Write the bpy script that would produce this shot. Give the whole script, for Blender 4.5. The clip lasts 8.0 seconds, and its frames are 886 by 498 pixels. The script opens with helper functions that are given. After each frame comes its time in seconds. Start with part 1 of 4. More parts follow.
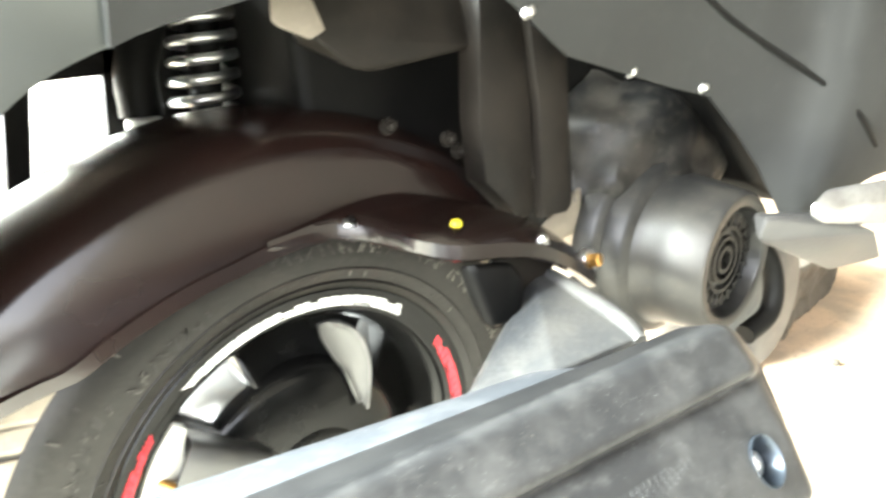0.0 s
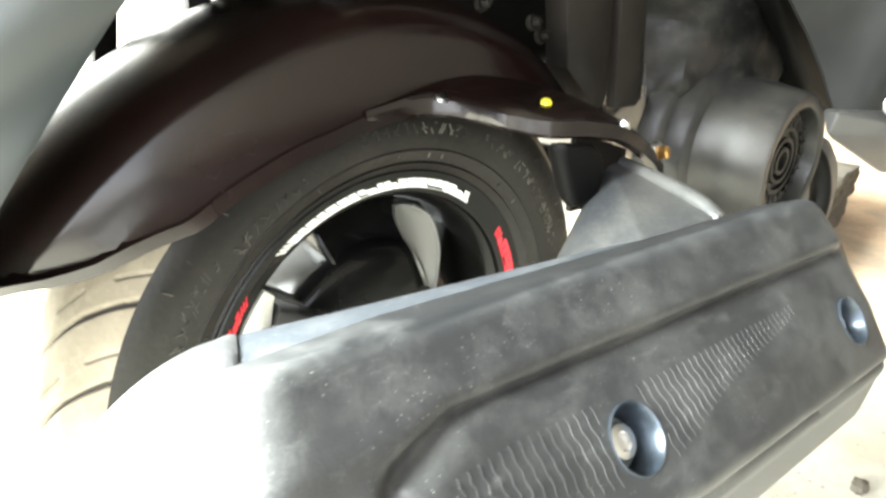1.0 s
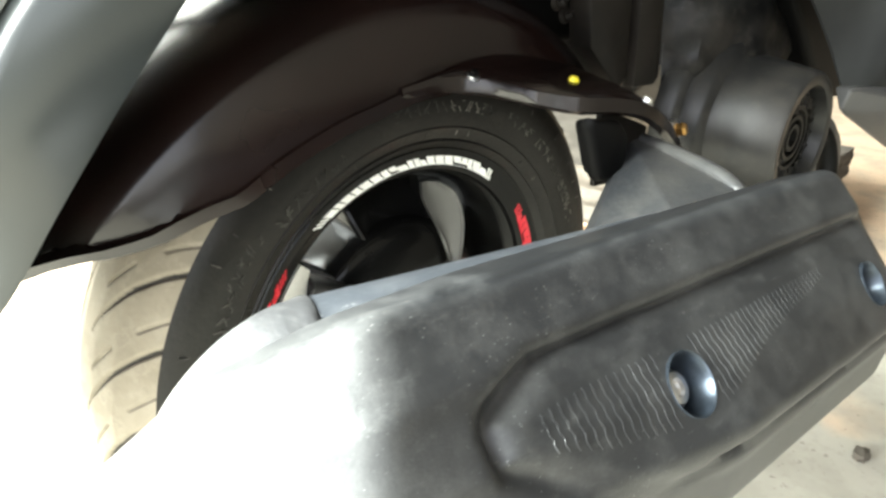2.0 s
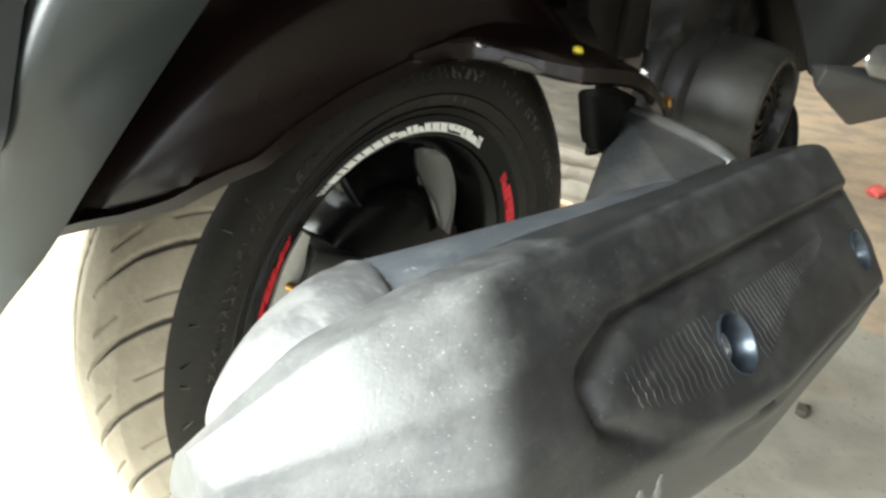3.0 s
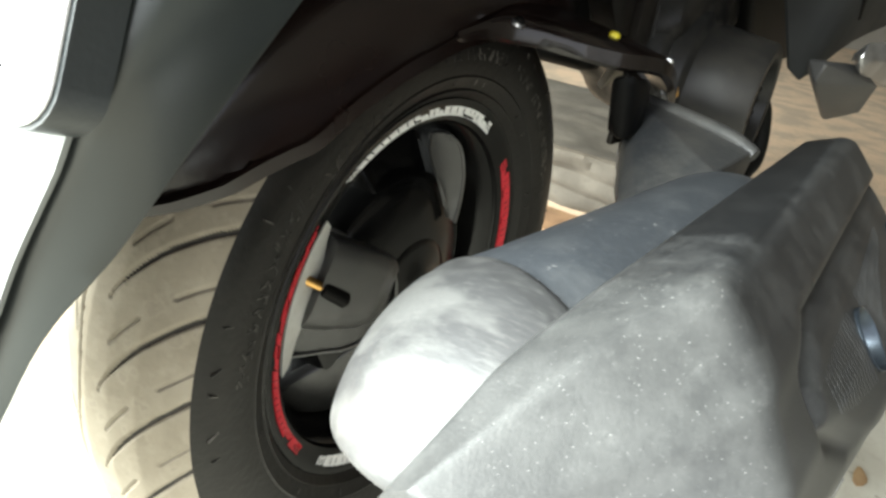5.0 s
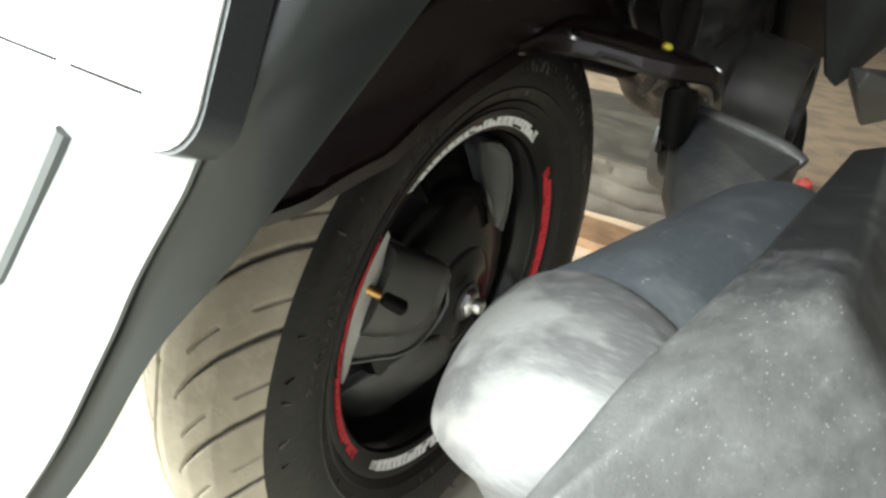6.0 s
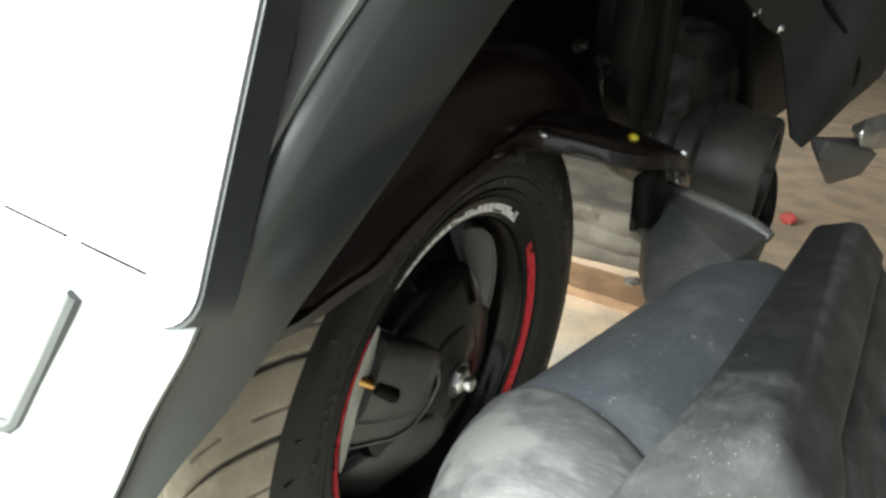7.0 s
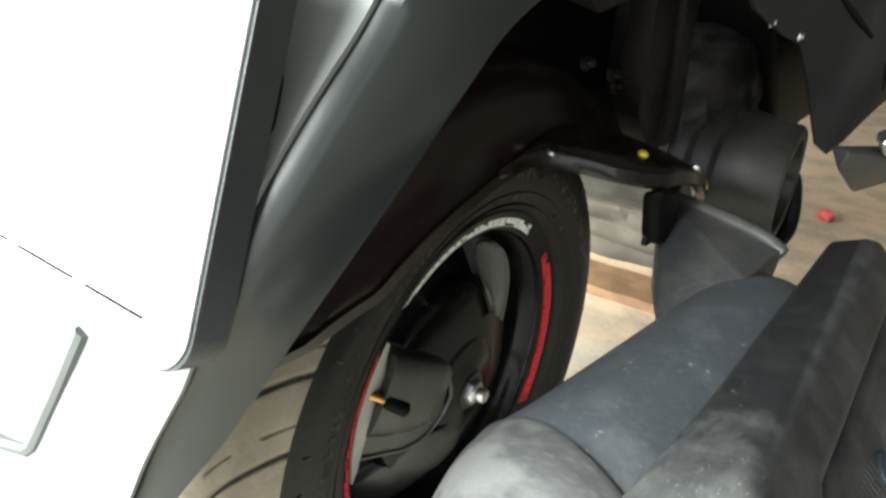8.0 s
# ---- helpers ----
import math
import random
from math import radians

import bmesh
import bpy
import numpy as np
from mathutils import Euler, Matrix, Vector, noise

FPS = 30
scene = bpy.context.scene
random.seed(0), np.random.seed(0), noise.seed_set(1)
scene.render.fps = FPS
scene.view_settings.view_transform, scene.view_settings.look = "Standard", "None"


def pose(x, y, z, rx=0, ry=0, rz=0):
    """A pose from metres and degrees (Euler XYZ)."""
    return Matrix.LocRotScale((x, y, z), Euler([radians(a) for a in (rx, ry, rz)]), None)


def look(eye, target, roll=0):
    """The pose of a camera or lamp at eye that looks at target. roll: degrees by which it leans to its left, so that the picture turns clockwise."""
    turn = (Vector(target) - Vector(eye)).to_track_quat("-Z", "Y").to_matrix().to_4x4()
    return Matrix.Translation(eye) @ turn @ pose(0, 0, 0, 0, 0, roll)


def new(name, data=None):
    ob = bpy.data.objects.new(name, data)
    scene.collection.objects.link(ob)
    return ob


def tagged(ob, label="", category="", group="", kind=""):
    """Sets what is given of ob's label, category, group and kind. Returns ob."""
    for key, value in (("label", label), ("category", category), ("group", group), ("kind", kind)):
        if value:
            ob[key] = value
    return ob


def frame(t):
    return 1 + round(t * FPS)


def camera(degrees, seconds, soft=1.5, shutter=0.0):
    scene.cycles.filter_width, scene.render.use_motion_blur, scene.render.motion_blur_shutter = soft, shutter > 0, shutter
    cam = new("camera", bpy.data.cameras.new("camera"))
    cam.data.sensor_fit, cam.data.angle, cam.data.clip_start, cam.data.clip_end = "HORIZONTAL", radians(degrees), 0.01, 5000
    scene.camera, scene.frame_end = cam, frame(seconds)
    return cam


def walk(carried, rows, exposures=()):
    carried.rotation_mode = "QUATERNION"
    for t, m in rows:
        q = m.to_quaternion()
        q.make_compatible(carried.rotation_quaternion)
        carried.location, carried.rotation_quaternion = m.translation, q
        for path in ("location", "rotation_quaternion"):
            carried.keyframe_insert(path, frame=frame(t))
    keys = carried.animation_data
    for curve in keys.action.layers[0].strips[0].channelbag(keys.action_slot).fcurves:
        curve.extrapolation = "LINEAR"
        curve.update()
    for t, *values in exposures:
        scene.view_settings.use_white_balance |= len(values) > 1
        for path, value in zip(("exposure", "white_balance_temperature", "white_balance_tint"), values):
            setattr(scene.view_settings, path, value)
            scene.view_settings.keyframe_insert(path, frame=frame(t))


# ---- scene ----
cam = camera(65.8, 8.0, soft=2.7, shutter=0.5)
METRES = 0.43254
BASE = pose(-0.2632, -0.5126, 0.6689, -17.873, 0.463, -41.979)
ROWS = [
    (0.0, 0.0, 0.0, 0.0, -0.0, 0.0, -0.0),
    (0.5, -0.1003, -0.0411, -0.0398, 1.95, -3.08, -0.83),
    (1.0, -0.1701, -0.0433, -0.1092, -0.85, -5.16, -1.84),
    (1.5, -0.2049, -0.064, -0.1232, -1.3, -5.65, -1.46),
    (3.0, -0.3853, -0.0865, -0.1429, -7.59, -8.46, -2.44),
    (3.5, -0.4703, -0.0467, -0.1311, -13.72, -9.36, -3.01),
    (4.0, -0.5284, -0.0107, -0.1408, -15.52, -10.01, -2.64),
    (5.5, -0.6563, 0.0373, -0.1552, -16.09, -8.93, -3.99),
    (6.0, -0.7, 0.0357, -0.1449, -15.5, -9.14, -3.4),
    (6.5, -0.6957, 0.0259, -0.1064, -16.96, -7.68, -2.34),
    (7.0, -0.6996, -0.0151, -0.0314, -16.18, -6.28, -0.87),
    (7.5, -0.675, -0.0206, -0.0003, -14.98, -7.39, -0.02),
    (8.0, -0.6544, -0.0407, 0.0212, -13.23, -7.07, -0.45),
]
EXPOSURES = [(0.0, 2.95), (0.5, 2.72), (1.0, 2.06), (1.5, 1.67), (3.0, 0.2), (4.0, 0.13), (5.5, -0.18), (6.5, -0.55), (7.5, -0.46), (8.0, -0.34)]
walk(cam, [(t, BASE @ pose(METRES * x, METRES * y, METRES * z, 90 + pitch, roll, yaw)) for t, x, y, z, yaw, pitch, roll in ROWS], EXPOSURES)

# ---- light: an open doorway behind the scooter, sky outside ----
world = bpy.data.worlds.new("world")
scene.world = world
world.use_nodes = True
wn = world.node_tree
sky = wn.nodes.new("ShaderNodeTexSky")
sky.sky_type, sky.sun_disc = "NISHITA", False
sky.sun_elevation, sky.sun_rotation = radians(50), radians(250)
haze = wn.nodes.new("ShaderNodeHueSaturation")
haze.inputs["Saturation"].default_value = 0.25
wn.links.new(sky.outputs[0], haze.inputs["Color"])
wn.links.new(haze.outputs[0], wn.nodes["Background"].inputs[0])
wn.nodes["Background"].inputs[1].default_value = 0.3


def lamp(name, kind, m, energy, color, **more):
    data = bpy.data.lights.new(name, kind)
    data.energy, data.color = energy, color
    for key, value in more.items():
        if key == "size":
            data.size = value
        if key == "size_y":
            data.shape, data.size_y = "RECTANGLE", value
        if key == "angle":
            data.angle = value
    ob = new(name, data)
    ob.matrix_world = m
    return ob


lamp("daylight_opening", "AREA", look((-2.1, 1.0, 1.6), (0, 0, 0.4)), 840, (0.93, 1.0, 0.955), size=2.8, size_y=2.1)

# ---- materials ----


def mat(name, base, rough=0.5, metal=0.0, spots=None, scale=8.0, mix=0.5, bump=0.0, bscale=60.0, coat=0.0, lo=0.4, hi=0.65, rvar=0.0, fine=None, sweep=None, stretch=None):
    """Base colour, a second colour in soft patches, a third in fine specks, and a noise relief."""
    m = bpy.data.materials.new(name)
    m.use_nodes = True
    nt = m.node_tree
    b = nt.nodes["Principled BSDF"]
    b.inputs["Roughness"].default_value, b.inputs["Metallic"].default_value = rough, metal
    b.inputs["Coat Weight"].default_value = coat
    co = nt.nodes.new("ShaderNodeTexCoord").outputs["Object"]
    if stretch:
        pull = nt.nodes.new("ShaderNodeMapping")
        pull.inputs["Scale"].default_value = stretch
        nt.links.new(co, pull.inputs["Vector"])
        co = pull.outputs[0]
    col = nt.nodes.new("ShaderNodeRGB")
    col.outputs[0].default_value = (*base, 1)
    out = col.outputs[0]

    def noise_mask(sc, a, z, detail=6.0):
        n = nt.nodes.new("ShaderNodeTexNoise")
        n.inputs["Scale"].default_value, n.inputs["Detail"].default_value = sc, detail
        nt.links.new(co, n.inputs["Vector"])
        r = nt.nodes.new("ShaderNodeMapRange")
        r.inputs["From Min"].default_value, r.inputs["From Max"].default_value = a, z
        nt.links.new(n.outputs["Fac"], r.inputs["Value"])
        return r.outputs[0]

    def blend(a, colour, fac, amount):
        x = nt.nodes.new("ShaderNodeMix")
        x.data_type = "RGBA"
        mul = nt.nodes.new("ShaderNodeMath")
        mul.operation = "MULTIPLY"
        mul.inputs[1].default_value = amount
        nt.links.new(fac, mul.inputs[0])
        nt.links.new(mul.outputs[0], x.inputs[0])
        nt.links.new(a, x.inputs[6])
        x.inputs[7].default_value = (*colour, 1)
        return x.outputs[2]

    if sweep:
        split = nt.nodes.new("ShaderNodeSeparateXYZ")
        nt.links.new(co, split.inputs[0])
        add = nt.nodes.new("ShaderNodeMath")
        add.operation = "ADD"
        skew = nt.nodes.new("ShaderNodeMath")
        skew.operation = "MULTIPLY_ADD"
        skew.inputs[1].default_value = 1.5
        nt.links.new(split.outputs[1], skew.inputs[0])
        nt.links.new(split.outputs[0], skew.inputs[2])
        nt.links.new(skew.outputs[0], add.inputs[0])
        nt.links.new(noise_mask(4.0, 0.3, 0.7), add.inputs[1])
        rr = nt.nodes.new("ShaderNodeMapRange")
        rr.inputs["From Min"].default_value, rr.inputs["From Max"].default_value = sweep[1], sweep[2]
        nt.links.new(add.outputs[0], rr.inputs["Value"])
        out = blend(out, sweep[0], rr.outputs[0], 1.0)
    if spots:
        mask = noise_mask(scale, lo, hi)
        out = blend(out, spots, mask, mix)
        out = blend(out, spots, noise_mask(scale * 9, 0.52, 0.75), mix * 0.6)
        if rvar:
            rr = nt.nodes.new("ShaderNodeMapRange")
            rr.inputs["To Min"].default_value, rr.inputs["To Max"].default_value = rough, min(1, rough + rvar)
            nt.links.new(mask, rr.inputs["Value"])
            nt.links.new(rr.outputs[0], b.inputs["Roughness"])
    if fine:
        out = blend(out, fine[0], noise_mask(fine[1], fine[2], fine[2] + 0.05, 2.0), fine[3])
    nt.links.new(out, b.inputs["Base Color"])
    if bump:
        n = nt.nodes.new("ShaderNodeTexNoise")
        n.inputs["Scale"].default_value, n.inputs["Detail"].default_value = bscale, 5
        nt.links.new(co, n.inputs["Vector"])
        bp = nt.nodes.new("ShaderNodeBump")
        bp.inputs["Strength"].default_value, bp.inputs["Distance"].default_value = bump, 0.002
        nt.links.new(n.outputs["Fac"], bp.inputs["Height"])
        nt.links.new(bp.outputs[0], b.inputs["Normal"])
    return m


RUBBER = mat("tyre_rubber", (0.0085, 0.0078, 0.007), 0.42, spots=(0.022, 0.019, 0.016), scale=14, mix=0.5, bump=0.25, bscale=160, lo=0.5, hi=0.75)
TREAD = mat("dusty_tread", (0.22, 0.190, 0.142), 0.8, spots=(0.37, 0.33, 0.262), scale=10, mix=0.8, bump=0.35, bscale=150, fine=((0.10, 0.08, 0.058), 90, 0.66, 0.25))
GROOVE = mat("groove_rubber", (0.03, 0.027, 0.022), 0.8, spots=(0.06, 0.05, 0.04), scale=40, mix=0.5)
RIMBLACK = mat("black_alloy", (0.004, 0.004, 0.004), 0.13, spots=(0.009, 0.009, 0.009), scale=30, mix=0.4, bump=0.04, bscale=300, rvar=0.1)
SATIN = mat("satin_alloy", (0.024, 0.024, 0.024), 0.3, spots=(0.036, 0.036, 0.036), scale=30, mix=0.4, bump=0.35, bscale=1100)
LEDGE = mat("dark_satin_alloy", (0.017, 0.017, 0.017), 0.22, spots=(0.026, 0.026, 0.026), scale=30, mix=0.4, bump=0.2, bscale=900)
EDGELIGHT = mat("painted_edge_highlight", (0.13, 0.13, 0.13), 0.28, 0.6, spots=(0.05, 0.05, 0.05), scale=35, mix=0.6)
SILVER = mat("silver_alloy", (0.62, 0.62, 0.6), 0.4, 0.25, spots=(0.35, 0.34, 0.32), scale=25, mix=0.5)
WHITE = mat("white_sticker", (0.86, 0.86, 0.85), 0.45, spots=(0.6, 0.6, 0.58), scale=60, mix=0.4)
RED = mat("red_sticker", (0.62, 0.012, 0.03), 0.42, spots=(0.45, 0.01, 0.02), scale=60, mix=0.5)
# red-brown patches paint the ground's reflection into the black gloss
GLOSS = mat("black_plastic_red_sheen", (0.004, 0.0026, 0.0023), 0.18, spots=(0.0155, 0.0066, 0.0052), scale=4, mix=0.6, bump=0.05, bscale=300, rvar=0.1)


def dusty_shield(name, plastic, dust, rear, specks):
    """Black plastic under dust: soft clouds, a rear end paled by scuffs and by painted-in daylight, a darker grained
    strip along the top, and fine bright nicks that run lengthwise.
    """
    m = bpy.data.materials.new(name)
    m.use_nodes = True
    nt = m.node_tree
    b = nt.nodes["Principled BSDF"]
    co = nt.nodes.new("ShaderNodeTexCoord").outputs["Object"]

    def math_node(op, a, z):
        n = nt.nodes.new("ShaderNodeMath")
        n.operation = op
        n.use_clamp = True
        for i, q in enumerate((a, z)):
            if isinstance(q, (int, float)):
                n.inputs[i].default_value = q
            else:
                nt.links.new(q, n.inputs[i])
        return n.outputs[0]

    def ramp(value, a, z, lo=0.0, hi=1.0):
        n = nt.nodes.new("ShaderNodeMapRange")
        n.inputs["From Min"].default_value, n.inputs["From Max"].default_value = a, z
        n.inputs["To Min"].default_value, n.inputs["To Max"].default_value = lo, hi
        nt.links.new(value, n.inputs["Value"])
        return n.outputs[0]

    def stretched(sx, sy, sz):
        n = nt.nodes.new("ShaderNodeMapping")
        n.inputs["Scale"].default_value = (sx, sy, sz)
        nt.links.new(co, n.inputs["Vector"])
        return n.outputs[0]

    def grain(vector, scale, detail, rough=0.6):
        n = nt.nodes.new("ShaderNodeTexNoise")
        n.inputs["Scale"].default_value, n.inputs["Detail"].default_value, n.inputs["Roughness"].default_value = scale, detail, rough
        nt.links.new(vector, n.inputs["Vector"])
        return n.outputs["Fac"]

    clouds = ramp(grain(co, 26, 9, 0.72), 0.44, 0.78)
    smears = ramp(grain(stretched(1.0, 2.6, 2.6), 52, 8, 0.8), 0.55, 0.8)
    split = nt.nodes.new("ShaderNodeSeparateXYZ")
    nt.links.new(co, split.inputs[0])
    # paler behind the crease: scuffs, plus the daylight there put into the colour
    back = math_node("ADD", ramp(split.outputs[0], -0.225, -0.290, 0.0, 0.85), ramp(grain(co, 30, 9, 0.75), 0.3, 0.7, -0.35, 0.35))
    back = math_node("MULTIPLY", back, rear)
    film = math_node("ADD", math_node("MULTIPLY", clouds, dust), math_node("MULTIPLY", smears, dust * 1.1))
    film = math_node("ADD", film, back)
    strip = math_node("MULTIPLY", ramp(split.outputs[1], -0.3275, -0.3245), ramp(math_node("ADD", ramp(split.outputs[0], -0.26, -0.18, 0.0, 0.75), ramp(grain(co, 45, 6), 0.35, 0.65, -0.25, 0.25)), 0.25, 0.6))
    film = math_node("MULTIPLY", film, ramp(strip, 0.0, 1.0, 1.0, 0.25))
    cells = nt.nodes.new("ShaderNodeTexVoronoi")
    cells.inputs["Scale"].default_value = 1.0
    nt.links.new(stretched(420, 900, 900), cells.inputs["Vector"])
    tone = nt.nodes.new("ShaderNodeSeparateColor")
    nt.links.new(cells.outputs["Color"], tone.inputs[0])
    nick = math_node("MULTIPLY", ramp(cells.outputs["Distance"], 0.24, 0.12), ramp(tone.outputs[0], 0.72, 0.9))
    nick = math_node("MULTIPLY", nick, ramp(grain(co, 24, 3), 0.42, 0.6))
    nick = math_node("MULTIPLY", nick, specks)
    mixes = []
    for fac, colour in ((strip, (*(0.55 * q for q in plastic), 1)), (film, (0.30, 0.30, 0.29, 1)), (nick, (0.62, 0.62, 0.60, 1))):
        x = nt.nodes.new("ShaderNodeMix")
        x.data_type = "RGBA"
        nt.links.new(fac, x.inputs[0])
        if mixes:
            nt.links.new(mixes[-1], x.inputs[6])
        else:
            x.inputs[6].default_value = (*plastic, 1)
        x.inputs[7].default_value = colour
        mixes.append(x.outputs[2])
    nt.links.new(mixes[-1], b.inputs["Base Color"])
    nt.links.new(ramp(film, 0.0, 0.6, 0.38, 0.7), b.inputs["Roughness"])
    b.inputs["Specular IOR Level"].default_value = 0.35
    bp = nt.nodes.new("ShaderNodeBump")
    bp.inputs["Strength"].default_value, bp.inputs["Distance"].default_value = 0.14, 0.001
    nt.links.new(grain(co, 750, 3), bp.inputs["Height"])
    nt.links.new(bp.outputs[0], b.inputs["Normal"])
    return m


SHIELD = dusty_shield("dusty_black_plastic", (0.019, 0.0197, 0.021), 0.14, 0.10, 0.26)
SCUFF = mat("scraped_plastic", (0.22, 0.22, 0.215), 0.6, spots=(0.08, 0.08, 0.078), scale=120, mix=0.7, bump=0.3, bscale=500)
CANPAINT = mat("grey_heat_paint", (0.052, 0.058, 0.067), 0.46, spots=(0.125, 0.131, 0.138), scale=22, mix=0.55, bump=0.2, bscale=180, lo=0.5, hi=0.72, fine=((0.4, 0.4, 0.4), 210, 0.70, 0.4))
CAPPAINT = mat("worn_silver_paint", (0.055, 0.055, 0.057), 0.44, 0.1, spots=(0.135, 0.135, 0.132), scale=15, mix=0.7, bump=0.1, bscale=200, lo=0.46, hi=0.6, stretch=(3.2, 0.8, 2.6))
PANEL = mat("grey_panel_plastic", (0.019, 0.0225, 0.022), 0.3, spots=(0.026, 0.030, 0.029), scale=5, mix=0.5, bump=0.03, bscale=700)
RIBGREY = mat("grey_rib", (0.05, 0.055, 0.055), 0.5, spots=(0.08, 0.085, 0.085), scale=20, mix=0.5)
SIDEGREY = mat("side_panel_plastic", (0.012, 0.0125, 0.0125), 0.6, spots=(0.026, 0.027, 0.026), scale=7, mix=0.5, bump=0.06, bscale=500, rvar=0.15)
REARLIT = mat("daylit_flap_grey", (0.2, 0.21, 0.205), 0.4, spots=(0.25, 0.26, 0.255), scale=8, mix=0.5)
FRAMEGREY = mat("dark_blue_grey_plastic", (0.022, 0.026, 0.028), 0.4, spots=(0.035, 0.04, 0.042), scale=18, mix=0.5, bump=0.1, bscale=300)
PLATE = mat("white_plate", (0.8, 0.8, 0.8), 0.4, spots=(0.72, 0.72, 0.71), scale=20, mix=0.4)
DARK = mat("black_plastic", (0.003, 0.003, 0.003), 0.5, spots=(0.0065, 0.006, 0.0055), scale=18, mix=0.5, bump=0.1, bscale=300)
ENGINE = mat("dusty_engine_plastic", (0.004, 0.004, 0.004), 0.36, spots=(0.034, 0.030, 0.025), scale=15, mix=0.65, bump=0.3, bscale=110, rvar=0.25, lo=0.48, hi=0.7)
DRUM = mat("dusty_cover_plastic", (0.0105, 0.0105, 0.0105), 0.36, spots=(0.04, 0.036, 0.03), scale=12, mix=0.55, bump=0.04, bscale=300, rvar=0.12, lo=0.5, hi=0.72)
BROWN = mat("dusty_brown_steel", (0.0058, 0.005, 0.0043), 0.42, spots=(0.019, 0.0155, 0.0122), scale=14, mix=0.6, bump=0.15, bscale=200, rvar=0.2)
PEGSTEEL = mat("dull_steel", (0.03, 0.03, 0.031), 0.4, 0.2, spots=(0.05, 0.047, 0.044), scale=22, mix=0.6, bump=0.1, bscale=200)
PEGBRIGHT = mat("polished_peg_steel", (0.42, 0.42, 0.42), 0.3, 0.8, spots=(0.2, 0.19, 0.18), scale=25, mix=0.6, bump=0.1, bscale=160)
BRACKET = mat("cast_bracket", (0.03, 0.032, 0.035), 0.45, spots=(0.10, 0.096, 0.088), scale=18, mix=0.55, bump=0.3, bscale=200)
CHROME = mat("bright_metal", (0.75, 0.75, 0.75), 0.3, 1.0, spots=(0.45, 0.44, 0.42), scale=40, mix=0.4)
BRASS = mat("brass", (0.62, 0.36, 0.12), 0.32, 1.0, spots=(0.3, 0.18, 0.07), scale=60, mix=0.4)
WELL = mat("blue_grey_bushing", (0.06, 0.075, 0.095), 0.32, 0.7, spots=(0.015, 0.018, 0.022), scale=60, mix=0.6)
YELLOW = mat("yellow_paint", (0.8, 0.68, 0.03), 0.5, spots=(0.6, 0.5, 0.03), scale=90, mix=0.4)
TAN = mat("dusty_bracket_steel", (0.13, 0.112, 0.09), 0.55, spots=(0.22, 0.19, 0.15), scale=14, mix=0.5, bump=0.2)
CONCRETE = mat("dusty_concrete", (0.40, 0.378, 0.322), 0.85, spots=(0.235, 0.216, 0.175), scale=7.5, mix=0.5, bump=0.5, bscale=30, lo=0.43, hi=0.6, fine=((0.12, 0.10, 0.08), 70, 0.66, 0.5), sweep=((0.56, 0.41, 0.285), 0.75, 1.15))
WALLPAINT = mat("unseen_dark_wall", (0.10, 0.09, 0.075), 0.85, spots=(0.07, 0.06, 0.05), scale=2.0, mix=0.6, bump=0.3, bscale=25)
SHUTTER = mat("white_shutter_steel", (0.72, 0.73, 0.73), 0.45, spots=(0.6, 0.6, 0.59), scale=5, mix=0.5)
KERB = mat("worn_plaster", (0.088, 0.076, 0.06), 0.85, spots=(0.042, 0.034, 0.025), scale=11, mix=0.7, bump=0.8, bscale=40)
TIMBER = mat("weathered_timber", (0.25, 0.145, 0.075), 0.75, spots=(0.12, 0.065, 0.035), scale=15, mix=0.7, bump=0.5, bscale=50)

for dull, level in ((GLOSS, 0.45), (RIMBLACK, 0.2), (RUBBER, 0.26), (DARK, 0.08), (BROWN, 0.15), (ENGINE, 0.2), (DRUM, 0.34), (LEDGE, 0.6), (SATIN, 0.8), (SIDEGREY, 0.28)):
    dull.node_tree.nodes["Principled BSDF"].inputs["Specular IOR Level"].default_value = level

# ---- mesh helpers ----
HUB = Vector((0, 0, 0.282))


def bm_obj(name, bm, material, parent=None, label="", smooth=True):
    bmesh.ops.recalc_face_normals(bm, faces=bm.faces)
    me = bpy.data.meshes.new(name)
    bm.to_mesh(me)
    bm.free()
    me.materials.append(material)
    if smooth:
        for p in me.polygons:
            p.use_smooth = True
        me.set_sharp_from_angle(angle=radians(38))
    ob = new(name, me)
    if parent:
        ob.parent = parent
    return tagged(ob, label)


def part(name, bm, material, parent, label="", smooth=True):
    return bm_obj(name, bm, material, parent, label, smooth)


def rings(sections, closed=True, caps=True, loop=False):
    """A skin over equal-length point lists."""
    bm = bmesh.new()
    vs = [[bm.verts.new(p) for p in sec] for sec in sections]
    n = len(vs[0])
    pairs = list(zip(vs, vs[1:])) + ([(vs[-1], vs[0])] if loop else [])
    for a, b in pairs:
        for i in range(n if closed else n - 1):
            j = (i + 1) % n
            bm.faces.new((a[i], a[j], b[j], b[i]))
    if caps and closed and not loop:
        bm.faces.new(list(reversed(vs[0])))
        bm.faces.new(vs[-1])
    return bm


def lathe(profile, n=96, centre=HUB, closed=False):
    """Turn (radius, y) pairs round an axis along y."""
    secs = []
    for k in range(n):
        a = 2 * math.pi * k / n
        secs.append([centre + Vector((r * math.cos(a), y, r * math.sin(a))) for r, y in profile])
    return rings(secs, closed=closed, caps=False, loop=True)


